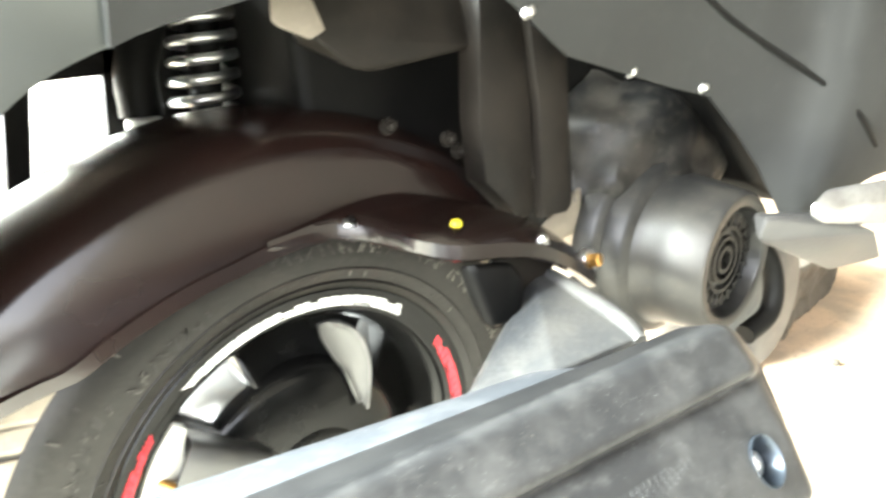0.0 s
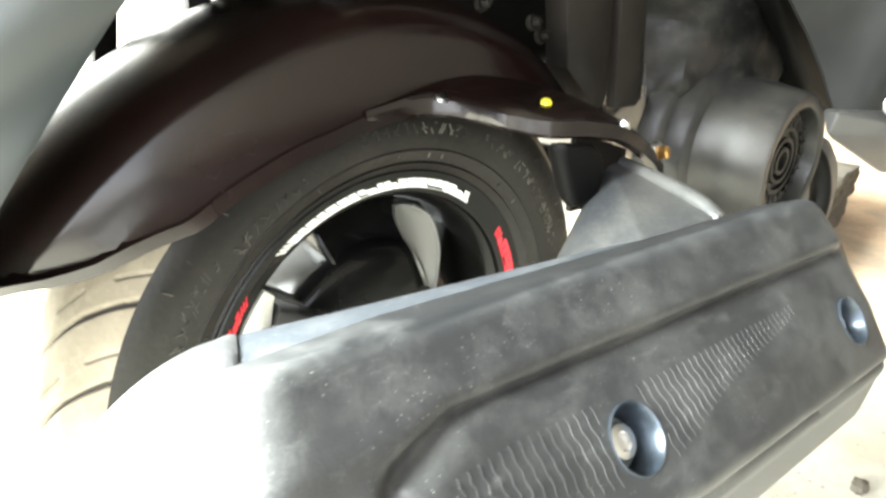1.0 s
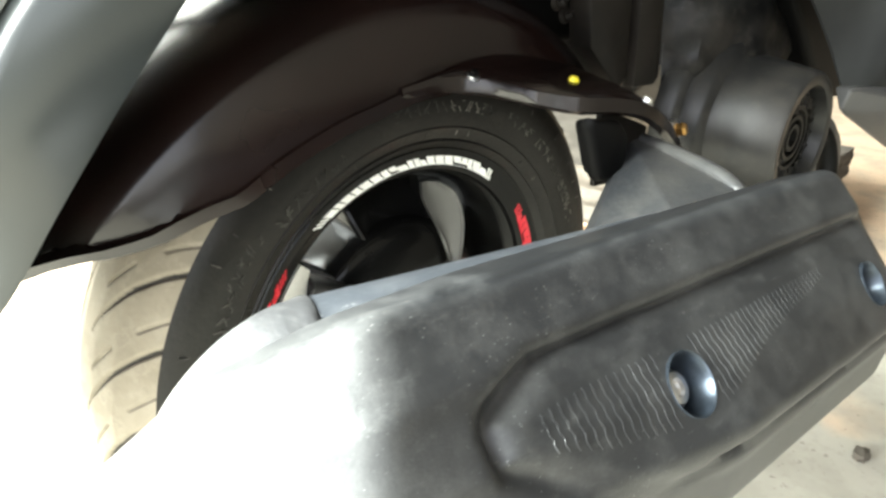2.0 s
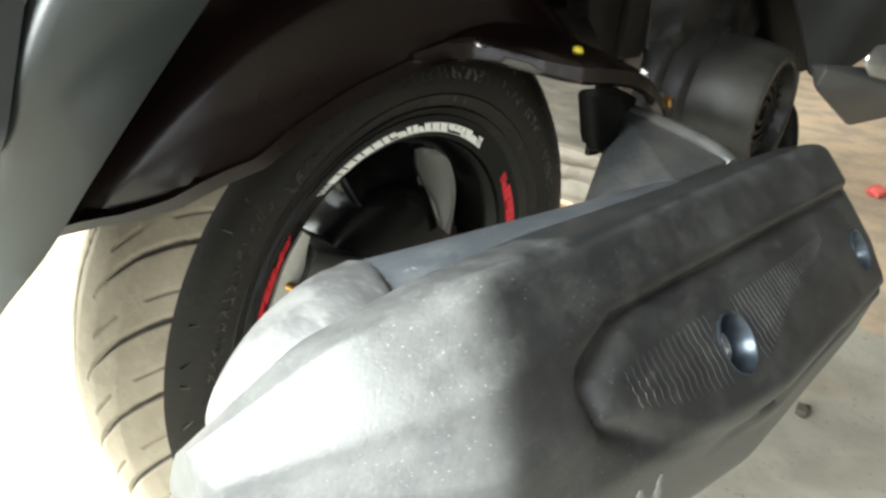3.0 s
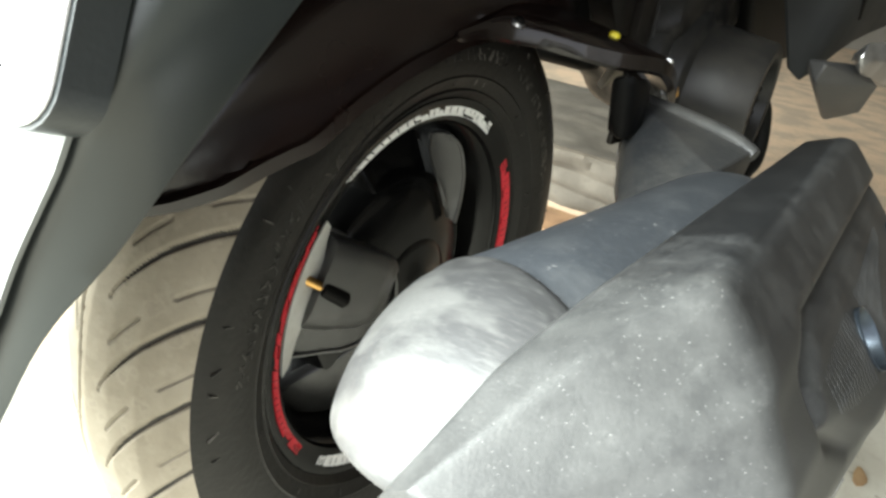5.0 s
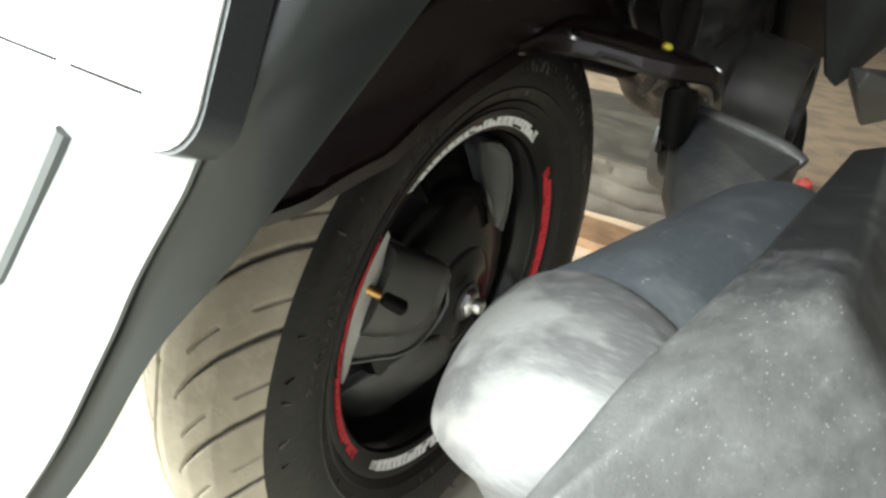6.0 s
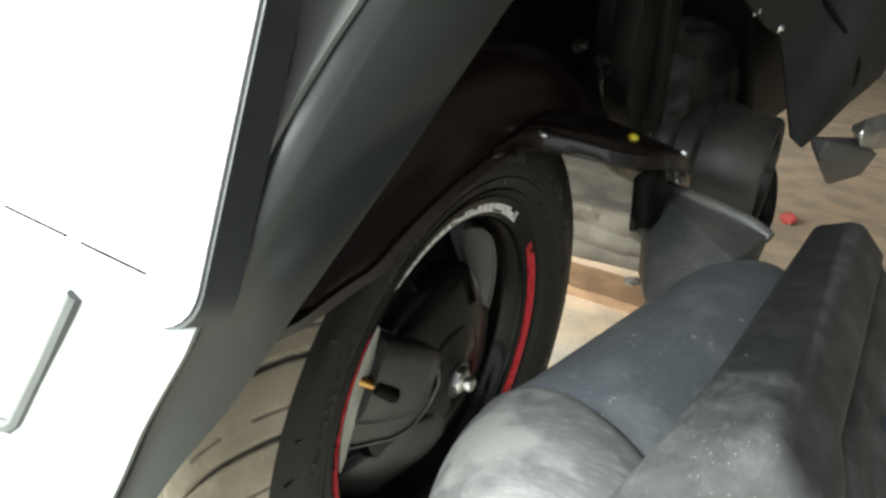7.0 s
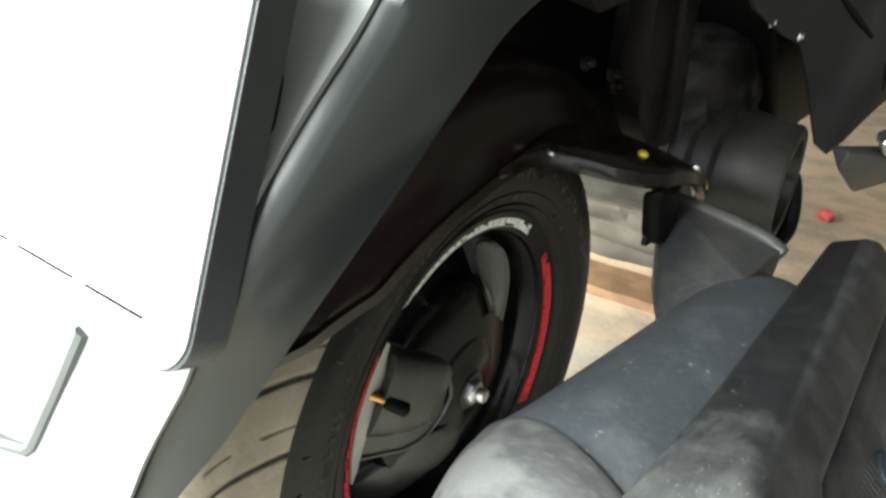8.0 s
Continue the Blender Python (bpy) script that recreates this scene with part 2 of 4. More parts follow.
def box(size, m, bevel=0.0, seg=2):
    bm = bmesh.new()
    bmesh.ops.create_cube(bm, size=1, matrix=m @ Matrix.Diagonal((*size, 1)))
    if bevel:
        bmesh.ops.bevel(bm, geom=bm.edges[:], offset=bevel, segments=seg, affect="EDGES", profile=0.5)
    return bm


def slab(points, depth, bevel=0.0):
    """A polygon of 3D points, thickened by the vector depth."""
    bm = bmesh.new()
    d = Vector(depth)
    a = [bm.verts.new(Vector(p)) for p in points]
    b = [bm.verts.new(Vector(p) + d) for p in points]
    bm.faces.new(a)
    bm.faces.new(list(reversed(b)))
    for i in range(len(a)):
        j = (i + 1) % len(a)
        bm.faces.new((a[j], a[i], b[i], b[j]))
    bmesh.ops.recalc_face_normals(bm, faces=bm.faces)
    if bevel:
        bmesh.ops.bevel(bm, geom=bm.edges[:], offset=bevel, segments=2, affect="EDGES", profile=0.5)
    return bm


def tube(points, radius, n=12, closed_ends=True):
    pts = [Vector(p) for p in points]
    radii = radius if isinstance(radius, (list, tuple)) else [radius] * len(pts)
    secs = []
    side = None
    for i, p in enumerate(pts):
        d = (pts[min(i + 1, len(pts) - 1)] - pts[max(i - 1, 0)]).normalized()
        if side is None:
            side = d.orthogonal().normalized()
        side = (side - d * side.dot(d)).normalized()
        up = d.cross(side)
        secs.append([p + radii[i] * (math.cos(2 * math.pi * k / n) * side + math.sin(2 * math.pi * k / n) * up) for k in range(n)])
    return rings(secs, caps=closed_ends)


def smooth_path(points, steps=6):
    """Catmull-Rom through the points."""
    p = [Vector(q) for q in points]
    p = [2 * p[0] - p[1]] + p + [2 * p[-1] - p[-2]]
    out = []
    for i in range(1, len(p) - 2):
        for k in range(steps):
            t = k / steps
            a, b, c, d = p[i - 1:i + 3]
            out.append(0.5 * (2 * b + (c - a) * t + (2 * a - 5 * b + 4 * c - d) * t * t + (3 * b - a - 3 * c + d) * t ** 3))
    return out + [p[-2]]


def interp(x, xs, ys):
    return float(np.interp(x, xs, ys))


def polar(r, deg, y):
    a = radians(deg)
    return HUB + Vector((r * math.cos(a), y, r * math.sin(a)))


def skin_sheet(grid, thick):
    """A sheet of points (rows x columns) with thickness along its normals."""
    nr, nc = len(grid), len(grid[0])
    back = []
    for i in range(nr):
        row = []
        for j in range(nc):
            du = grid[min(i + 1, nr - 1)][j] - grid[max(i - 1, 0)][j]
            dv = grid[i][min(j + 1, nc - 1)] - grid[i][max(j - 1, 0)]
            row.append(grid[i][j] + thick * du.cross(dv).normalized())
        back.append(row)
    secs = [list(grid[i]) + list(reversed(back[i])) for i in range(nr)]
    return rings(secs)


# ---- the setting ----
def plane_grid(x0, x1, y0, y1, z, n):
    bm = bmesh.new()
    bmesh.ops.create_grid(bm, x_segments=n, y_segments=n, size=0.5, matrix=pose((x0 + x1) / 2, (y0 + y1) / 2, z) @ Matrix.Diagonal((x1 - x0, y1 - y0, 1, 1)))
    return bm


tagged(bm_obj("ground", plane_grid(-60, 60, -60, 60, 0, 4), CONCRETE), "dusty tan and grey concrete ground with stains", "ground", kind="structure")
# front wall, side wall and ceiling are unseen, added to cut stray light
tagged(bm_obj("unseen_wall_front", box((0.15, 7, 3.0), pose(6.5, 0, 1.5)), WALLPAINT), "plain unseen front wall added to close off light", "wall", kind="structure")
tagged(bm_obj("unseen_wall_side", box((7.4, 0.15, 3.0), pose(2.78, -2.6, 1.5)), WALLPAINT), "plain unseen side wall added to darken the camera side", "wall", kind="structure")
tagged(bm_obj("ceiling", box((9.4, 6.4, 0.12), pose(1.75, 0, 3.06)), WALLPAINT), "plain unseen ceiling added to hold back the sky", "ceiling", kind="structure")
prof = []
for k in range(61):
    prof.append((2.7 + (0.012 if k % 2 else 0.0), 0.05 * k))
bm = rings([[Vector((x, y, z)) for y, z in prof] for x in (-3.0, 6.4)], closed=False, caps=False)
tagged(bm_obj("wall_shutter", bm, SHUTTER, smooth=False), "white ribbed steel roller shutter wall", "wall", kind="structure")

# ---- the scooter ----
scooter = tagged(new("scooter"), "grey maxi scooter, rear wheel with red and white rim stickers", "scooter")

# rear wheel
wheel = part("wheel", lathe([(0.150, -0.030), (0.158, -0.040), (0.166, -0.046), (0.172, -0.050), (0.180, -0.052), (0.184, -0.050), (0.184, -0.040), (0.165, -0.034),
                             (0.162, 0.034), (0.184, 0.040), (0.184, 0.052), (0.172, 0.050), (0.150, 0.030), (0.146, 0.0)], 128, closed=True), RIMBLACK, scooter, "gloss black alloy rim")
tyre_prof = [(0.178, -0.048), (0.186, -0.055), (0.200, -0.062), (0.220, -0.067), (0.238, -0.067), (0.249, -0.064), (0.254, -0.061), (0.265, -0.050), (0.275, -0.036), (0.282, -0.018), (0.285, 0.0)]
side_prof = tyre_prof[:7]
crown_prof = tyre_prof[6:]
full_crown = crown_prof + [(r, -y) for r, y in reversed(crown_prof[:-1])]
inner = [(r, -y) for r, y in reversed(side_prof)]
tyre = part("tyre", lathe(side_prof[:1] + [(0.1865, -0.0555), (0.189, -0.0585), (0.1905, -0.057), (0.194, -0.0592), (0.2, -0.0622), (0.2015, -0.0635), (0.203, -0.0628)] + side_prof[3:] + [(0.24, -0.05), (0.2, -0.045)], 128, closed=True), RUBBER, wheel, "black rubber sidewall with raised marks")
NA, NY = 2400, 96
FULL = [0.254, 0.265, 0.275, 0.282, 0.285, 0.282, 0.275, 0.265, 0.254]
FULLY = [-0.061, -0.050, -0.036, -0.018, 0.0, 0.018, 0.036, 0.050, 0.061]
PITCH = 360 / 28


def groove_depth(a, y):
    """Slanted long and short cuts on both halves, and a wavy line round the middle."""
    d = 0.0
    for sign, shift in ((-1, 0.0), (1, PITCH / 2)):
        h = y * sign
        if h > 0.009:
            along = (h - 0.012) / 0.048
            centre = 161.5 - 13.5 * along ** 0.75 if along > 0 else 161.5
            off = (a - shift - centre + PITCH / 2) % PITCH - PITCH / 2
            wide = 0.0040 * min(1.0, 0.45 + 2.2 * along) if 0.0 <= along <= 1.1 else 0.0
            d = max(d, 0.0034 * max(0.0, 1 - (abs(off) * 0.00497 / wide) ** 2)) if wide else d
            off2 = (a - shift - (centre - 4.8) + PITCH / 2) % PITCH - PITCH / 2
            if 0.1 < along < 0.42 or 0.72 < along < 1.1:
                d = max(d, 0.0022 * max(0.0, 1 - (abs(off2) * 0.00497 / 0.0019) ** 4))
    wave = 0.008 + 0.003 * math.sin(radians(a * 14))
    return max(d, 0.003 * max(0.0, 1 - ((y - wave) / 0.0016) ** 4))


verts, depths = [], []
for i in range(NA):
    a = 360 * i / NA
    for j in range(NY):
        y = -0.061 + 0.122 * j / (NY - 1)
        dep = groove_depth(a, y)
        depths.append(dep)
        verts.append(tuple(polar(interp(y, FULLY, FULL) - dep, a, y)))
faces = [(i * NY + j, i * NY + j + 1, ((i + 1) % NA) * NY + j + 1, ((i + 1) % NA) * NY + j) for i in range(NA) for j in range(NY - 1)]
tread_mesh = bpy.data.meshes.new("tread")
tread_mesh.from_pydata(verts, [], faces)
tread_mesh.materials.append(TREAD)
tread_mesh.materials.append(GROOVE)
for p in tread_mesh.polygons:
    p.use_smooth = True
    p.material_index = 1 if sum(depths[v] for v in p.vertices) > 0.0092 else 0
tread = new("tread", tread_mesh)
tread.parent = wheel
tagged(tread, "dusty beige worn tread with slanted grooves")
part("tyre", lathe(inner + [(0.2, 0.045), (0.24, 0.05)], 96, closed=True), RUBBER, wheel, "black rubber sidewall")


def arc_piece(r0, r1, a0, a1, y, depth=0.0012, n=4):
    secs = []
    for k in range(n + 1):
        a = a0 + (a1 - a0) * k / n
        secs.append([polar(r0, a, y), polar(r1, a, y), polar(r1, a, y - depth), polar(r0, a, y - depth)])
    return rings(secs)


# rim stickers: an unreadable stylised script as broken bars
def sticker(a0, a1, material, label, seed):
    rnd = random.Random(seed)
    base = part("sticker", arc_piece(0.1652, 0.1657, a0 + (a1 - a0) * 0.12, a1, -0.0466, 0.0010, 24), material, wheel, label)
    step = 1 if a1 > a0 else -1
    total = abs(a1 - a0)
    a, k = 0.0, 0
    while a < total - 0.8:
        thin = k < 3 or a > total - 4.5
        w = min(0.75 if thin else rnd.choice((2.0, 2.4, 2.9, 3.4)), total - a)
        kind = rnd.random()
        lo, hi = (0.1656, 0.1742)
        if not thin and kind > 0.86:
            lo = 0.1680
        elif not thin and kind > 0.72:
            hi = 0.1715
        if k < 3:
            lo, hi = 0.1665, 0.1735
        lean = 1.15 * step
        secs = []
        for q in range(4):
            b = a0 + step * (a + w * q / 3)
            mid = max(lo, 0.1697)
            secs.append([polar(lo, b + lean, interp(lo, (0.163, 0.1695, 0.1758), (-0.0465, -0.0476, -0.0518)) + 0.0002), polar(hi, b - lean, interp(hi, (0.1695, 0.1758), (-0.0476, -0.0518)) + 0.0002),
                         polar(hi, b - lean, interp(hi, (0.1695, 0.1758), (-0.0476, -0.0518)) - 0.0008), polar(mid, b, -0.0486 if mid < 0.17 else -0.0490), polar(lo, b + lean, interp(lo, (0.163, 0.1695), (-0.0465, -0.0476)) - 0.0008)])
        part("bar", rings(secs), material, base)
        a += w + (0.6 if thin else 0.5 if material is WHITE else 0.32)
        k += 1


wheel_face = part("rim_face", lathe([(0.160, -0.0440), (0.163, -0.0465), (0.1695, -0.0476), (0.1758, -0.0518), (0.181, -0.0528), (0.1845, -0.050), (0.1845, -0.046), (0.160, -0.040)], 160, closed=True), RIMBLACK, wheel, "gloss black rim flange")
sticker(127.5, 54, WHITE, "white broken script sticker on black rim", 3)
sticker(34, -36, RED, "red broken script sticker on black rim", 5)
sticker(142, 215, RED, "red broken script sticker on black rim", 8)
sticker(228, 302, WHITE, "white broken script sticker on black rim", 11)

# raised marks on the sidewall
rnd = random.Random(4)
marks = bmesh.new()
for a0, count, r0 in ((150, 6, 0.2215), (172, 12, 0.2185), (132, 8, 0.212), (98, 12, 0.221), (62, 16, 0.222), (30, 8, 0.221), (-20, 10, 0.221)):
    for k in range(count):
        a = a0 - k * 2.6
        for j in range(rnd.choice((2, 3, 3))):
            r1, r2 = r0 + rnd.choice((-0.0045, 0.0, 0.0045)), r0 + rnd.choice((-0.0045, 0.0, 0.0045))
            b1, b2 = a + rnd.choice((0.0, 0.8, 1.6)), a + rnd.choice((0.0, 0.8, 1.6))
            if abs(r1 - r2) + abs(b1 - b2) < 0.1:
                b2 += 0.8
            p1, p2 = polar(r1, b1, -0.0668), polar(r2, b2, -0.0668)
            d = (p2 - p1).normalized()
            sd = Vector((-d.z, 0, d.x)) * 0.0005
            q = [p1 - sd, p2 - sd, p2 + sd, p1 + sd]
            vs = [marks.verts.new(p) for p in q] + [marks.verts.new(p + Vector((0, -0.0006, 0))) for p in q]
            for f in ((4, 5, 6, 7), (0, 1, 5, 4), (1, 2, 6, 5), (2, 3, 7, 6), (3, 0, 4, 7)):
                marks.faces.new([vs[i] for i in f])
for k in range(64):
    a = 5.625 * k + rnd.uniform(-1.5, 1.5)
    r1 = rnd.choice((0.2365, 0.2385, 0.1945))
    p1, p2 = polar(r1, a, -0.0668 if r1 > 0.2 else -0.0600), polar(r1 + rnd.uniform(0.004, 0.008), a + rnd.uniform(-1, 1), -0.0664 if r1 > 0.2 else -0.0618)
    d = (p2 - p1).normalized()
    sd = Vector((-d.z, 0, d.x)) * 0.0005
    q = [p1 - sd, p2 - sd, p2 + sd, p1 + sd]
    vs = [marks.verts.new(p + Vector((0, 0.001, 0))) for p in q] + [marks.verts.new(p + Vector((0, -0.0007, 0))) for p in q]
    for f in ((4, 5, 6, 7), (0, 1, 5, 4), (1, 2, 6, 5), (2, 3, 7, 6), (3, 0, 4, 7)):
        marks.faces.new([vs[i] for i in f])
tagged(part("moulded_relief", marks, mat("scuffed_rubber", (0.014, 0.013, 0.012), 0.6, spots=(0.13, 0.12, 0.105), scale=24, mix=0.85, lo=0.5, hi=0.62), wheel, "small raised unreadable moulded marks"), kind="stuff")

# hub, spokes, brake side
part("hub", lathe([(0.012, -0.056), (0.020, -0.056), (0.024, -0.0535), (0.044, -0.0505), (0.054, -0.047), (0.060, -0.040), (0.07, 0.0), (0.06, 0.04), (0.012, 0.05)], 64, closed=True), RIMBLACK, wheel, "black cast hub")
part("brake_drum", lathe([(0.03, -0.050), (0.055, -0.0475), (0.080, -0.041), (0.096, -0.0355), (0.104, -0.031), (0.108, -0.025), (0.109, -0.015), (0.106, 0.05), (0.03, 0.06)], 96, closed=True), RIMBLACK, wheel, "gloss black dished hub drum")
part("rim_barrel", lathe([(0.1595, -0.043), (0.156, -0.030), (0.150, 0.0), (0.152, 0.035), (0.158, 0.035), (0.158, -0.040)], 128, closed=True), RIMBLACK, wheel)


def spoke_mesh(a0):
    """A broad web that widens to the rim, more to one side, with a rolled edge."""
    secs = []
    for r, up, down, y in ((0.030, 0.018, 0.019, -0.046), (0.045, 0.0195, 0.022, -0.0445), (0.065, 0.025, 0.032, -0.040), (0.09, 0.034, 0.046, -0.031), (0.115, 0.038, 0.056, -0.014), (0.135, 0.041, 0.062, 0.000), (0.148, 0.043, 0.065, 0.009), (0.156, 0.043, 0.066, 0.013)):
        c = polar(r, a0, 0)
        rad = polar(1, a0, 0) - HUB
        tan = Vector((-rad.z, 0, rad.x))
        row = []
        for f, dy in ((-1.0, 0.046), (-1.0, 0.008), (-0.96, 0.002), (-0.90, 0.0), (-0.80, 0.0025), (-0.6, 0.004), (0, 0.005), (0.6, 0.004), (0.82, 0.0025), (0.92, -0.0005), (0.97, 0.0015), (1.0, 0.008), (1.0, 0.046)):
            q = c + tan * (up if f < 0 else down) * f
            over = (q - HUB).length
            if over > 0.157:
                q = HUB + (q - HUB) * (0.157 / over)
            row.append(q + Vector((0, y + dy, 0)))
        secs.append(row)
    return rings(secs)


def cushion_mesh(a0, half):
    """A blunt rounded block on the spoke beside the valve."""
    rows = []
    for i in range(21):
        t = i / 20
        r = 0.044 + (0.133 - 0.044) * t
        grow = 1.0 if t > 0.34 else max(0.05, (1 - (1 - t / 0.34) ** 2.4) ** (1 / 2.4))
        top = interp(r, (0.044, 0.050, 0.058, 0.075, 0.11, 0.133), (-0.044, -0.056, -0.0605, -0.0620, -0.0560, -0.0470))
        spread = interp(r, (0.044, 0.07, 0.10, 0.133), (1.75, 1.5, 1.15, 0.9))
        row = []
        for f, drop in ((-1.0, 0.03), (-0.99, 0.012), (-0.95, 0.005), (-0.86, 0.0016), (-0.6, 0.0002), (-0.2, 0.0), (0.15, 0.0006), (0.45, 0.0026), (0.68, 0.0062), (0.86, 0.012), (1.0, 0.030)):
            row.append(polar(r, a0 + half * spread * grow * f, top + drop))
        rows.append(row)
    return rings(rows)


FLAT_TOP = ((-1.0, -0.8), (-0.985, 0.2), (-0.95, 0.7), (-0.85, 0.92), (-0.5, 1.12), (0.0, 1.2), (0.5, 1.12), (0.85, 0.92), (0.95, 0.7), (0.985, 0.2), (1.0, -0.8))


def boss_mesh(a0, r0, r1, w0, w1, rise, ease):
    """A rounded cushion on the web, blunt towards the hub; w0 and w1 are its half widths in degrees at the rim."""
    rows = []
    n = 18
    for i in range(n + 1):
        t = i / n
        r = r0 + (r1 - r0) * t
        grow = (1 - (1 - min(1.0, t / ease)) ** 2) ** 0.5 if t < ease else 1.0
        grow = max(0.03, grow)
        y = interp(r, (0.03, 0.046, 0.07, 0.09, 0.12, 0.156), (-0.0530, -0.0510, -0.0460, -0.0380, -0.0180, 0.0080))
        spread = interp(r, (0.03, 0.06, 0.10, 0.156), (1.75, 1.6, 1.25, 1.0))
        h = rise * min(1.0, t / 0.10 + 0.05)
        row = []
        for f, lift in FLAT_TOP:
            half = (w0 if f < 0 else w1) * spread
            q = polar(r, a0 + half * f * grow, 0)
            row.append(q + Vector((0, y + 0.004 - h * lift, 0)))
        rows.append(row)
    return rings(rows)


def boss_edge(a0, r0, r1, w0, w1, ease, side, reach):
    """The outline of a cushion from its tip outwards, to run a painted highlight along."""
    run = []
    for i in range(reach):
        t = i / 18
        r = r0 + (r1 - r0) * t
        grow = max(0.03, (1 - (1 - min(1.0, t / ease)) ** 2) ** 0.5)
        y = interp(r, (0.03, 0.046, 0.07, 0.09, 0.12, 0.156), (-0.0530, -0.0510, -0.0460, -0.0380, -0.0180, 0.0080))
        spread = interp(r, (0.03, 0.06, 0.10, 0.156), (1.75, 1.6, 1.25, 1.0))
        run.append(polar(r, a0 + side * (w1 if side > 0 else w0) * spread * grow * 0.965, y - 0.0022))
    return run


for k in range(5):
    part("spoke", spoke_mesh(158 + 72 * k), RIMBLACK, wheel, "gloss black cast spoke with rolled edge")
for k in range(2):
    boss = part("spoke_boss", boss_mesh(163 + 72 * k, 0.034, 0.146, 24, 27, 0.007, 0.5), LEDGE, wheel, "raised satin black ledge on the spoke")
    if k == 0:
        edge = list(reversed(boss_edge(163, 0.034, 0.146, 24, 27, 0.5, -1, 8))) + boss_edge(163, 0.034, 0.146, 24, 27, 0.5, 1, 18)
        # highlight along the ledge's outline, painted in as a pale tube
        part("edge_highlight", tube(edge, 0.0015, 8), EDGELIGHT, boss, "thin pale tube painting the highlight on the edge")
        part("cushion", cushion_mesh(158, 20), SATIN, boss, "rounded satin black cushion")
# scooped flank of the upper spoke, its edge highlight drawn as a pale tube
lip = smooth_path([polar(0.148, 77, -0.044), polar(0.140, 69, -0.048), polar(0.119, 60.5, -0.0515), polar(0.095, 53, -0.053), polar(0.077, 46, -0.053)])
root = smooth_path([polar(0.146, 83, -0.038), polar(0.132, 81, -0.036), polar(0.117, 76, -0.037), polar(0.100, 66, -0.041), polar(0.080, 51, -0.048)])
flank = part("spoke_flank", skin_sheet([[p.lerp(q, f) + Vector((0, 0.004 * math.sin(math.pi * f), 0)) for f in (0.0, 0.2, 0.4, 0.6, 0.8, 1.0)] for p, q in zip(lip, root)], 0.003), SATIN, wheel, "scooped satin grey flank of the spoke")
part("edge_highlight", tube(lip, 0.0014, 8), EDGELIGHT, flank, "thin pale tube painting the highlight on the edge")
secs = []
for k in range(25):
    a = 138 + 48 * k / 24
    inside = interp(a, (138, 150, 165, 186), (0.1400, 0.1265, 0.1245, 0.1420))
    secs.append([polar(0.156, a, -0.0425), polar(inside, a, -0.0360), polar(inside, a, -0.026), polar(0.156, a, -0.034)])
part("silver_strip", rings(secs), SILVER, wheel, "bare silver strip inside the rim")
valve = part("valve_stem", tube([polar(0.157, 154.5, -0.030), polar(0.145, 155.6, -0.036), polar(0.127, 157.5, -0.0455)], [0.0046, 0.0044, 0.0038], 14), BRASS, wheel, "brass valve stem")
part("valve_cap", tube([polar(0.130, 157.2, -0.0440), polar(0.1285, 157.4, -0.0448), polar(0.110, 160.4, -0.0550), polar(0.1085, 160.6, -0.0557)], [0.0048, 0.0066, 0.0066, 0.0050], 16), DARK, valve, "black plastic valve cap")
nut = part("axle_nut", lathe([(0.004, -0.066), (0.0085, -0.066), (0.0125, -0.064), (0.0135, -0.062), (0.0135, -0.054), (0.004, -0.054)], 6, closed=True), CHROME, wheel, "bright axle nut")
part("axle_end", lathe([(0.001, -0.074), (0.006, -0.074), (0.0075, -0.072), (0.0075, -0.06), (0.001, -0.06)], 24, closed=True), CHROME, nut, "threaded axle end")
part("washer", lathe([(0.008, -0.0585), (0.0185, -0.0585), (0.0185, -0.0555), (0.008, -0.0555)], 32, closed=True), PEGSTEEL, nut, "dull steel washer")

# muffler
MUF = Matrix.Translation((0, -0.27, 0.42)) @ Matrix(((0.997, -0.03, 0.065), (-0.03, -1.0, 0.0), (-0.065, 0.0, 0.998))).to_4x4()


def mpt(u, v, w):
    return MUF @ Vector((u, v, w))


def circ(u, r, slash=False, n=64):
    """A ring of the can; the cap's rings lean back on the outer side and are cut off low down."""
    out = []
    cv, cw = interp(u, (-0.244, 0.03), (-0.0061, 0.0061)), interp(u, (-0.244, 0.03), (-0.0373, -0.020))
    for k in range(n):
        v, w = r * math.cos(2 * math.pi * k / n), r * math.sin(2 * math.pi * k / n)
        uu = u
        if slash:
            uu = u - interp(u, (-0.33, -0.25), (-0.1263, 0.4249)) * v
            cut = -0.2837 - 2.2378 * max(-0.02, w)
            uu = 0.5 * (uu + cut + math.sqrt((uu - cut) ** 2 + 0.00004))
        out.append(mpt(uu, v + cv, w + cw))
    return out


muffler = part("muffler", rings([circ(-0.2415, 0.0775, True), circ(-0.238, 0.0778, True)] + [circ(u, r) for u, r in ((-0.19, 0.0752), (-0.1, 0.0698), (0.03, 0.0623), (0.06, 0.061), (0.085, 0.057), (0.12, 0.047), (0.16, 0.03))]), CANPAINT, scooter, "grey painted steel silencer can, dusty")
cap_rings = [(-0.240, 0.0770), (-0.2415, 0.0788), (-0.2445, 0.0796), (-0.2480, 0.0792), (-0.2515, 0.0786)]
for k in range(1, 81):
    t = 0.06 + 0.94 * (k / 80) ** 0.8
    cap_rings.append((-0.25 - 0.0717 * t, max(0.002, 0.079 * max(0.0, 1 - t ** 1.7478) ** (1 / 1.7478))))
part("end_cap", rings([circ(u, r, True, 160) for u, r in cap_rings]), CAPPAINT, muffler, "worn silver end cap with slash-cut lower edge")

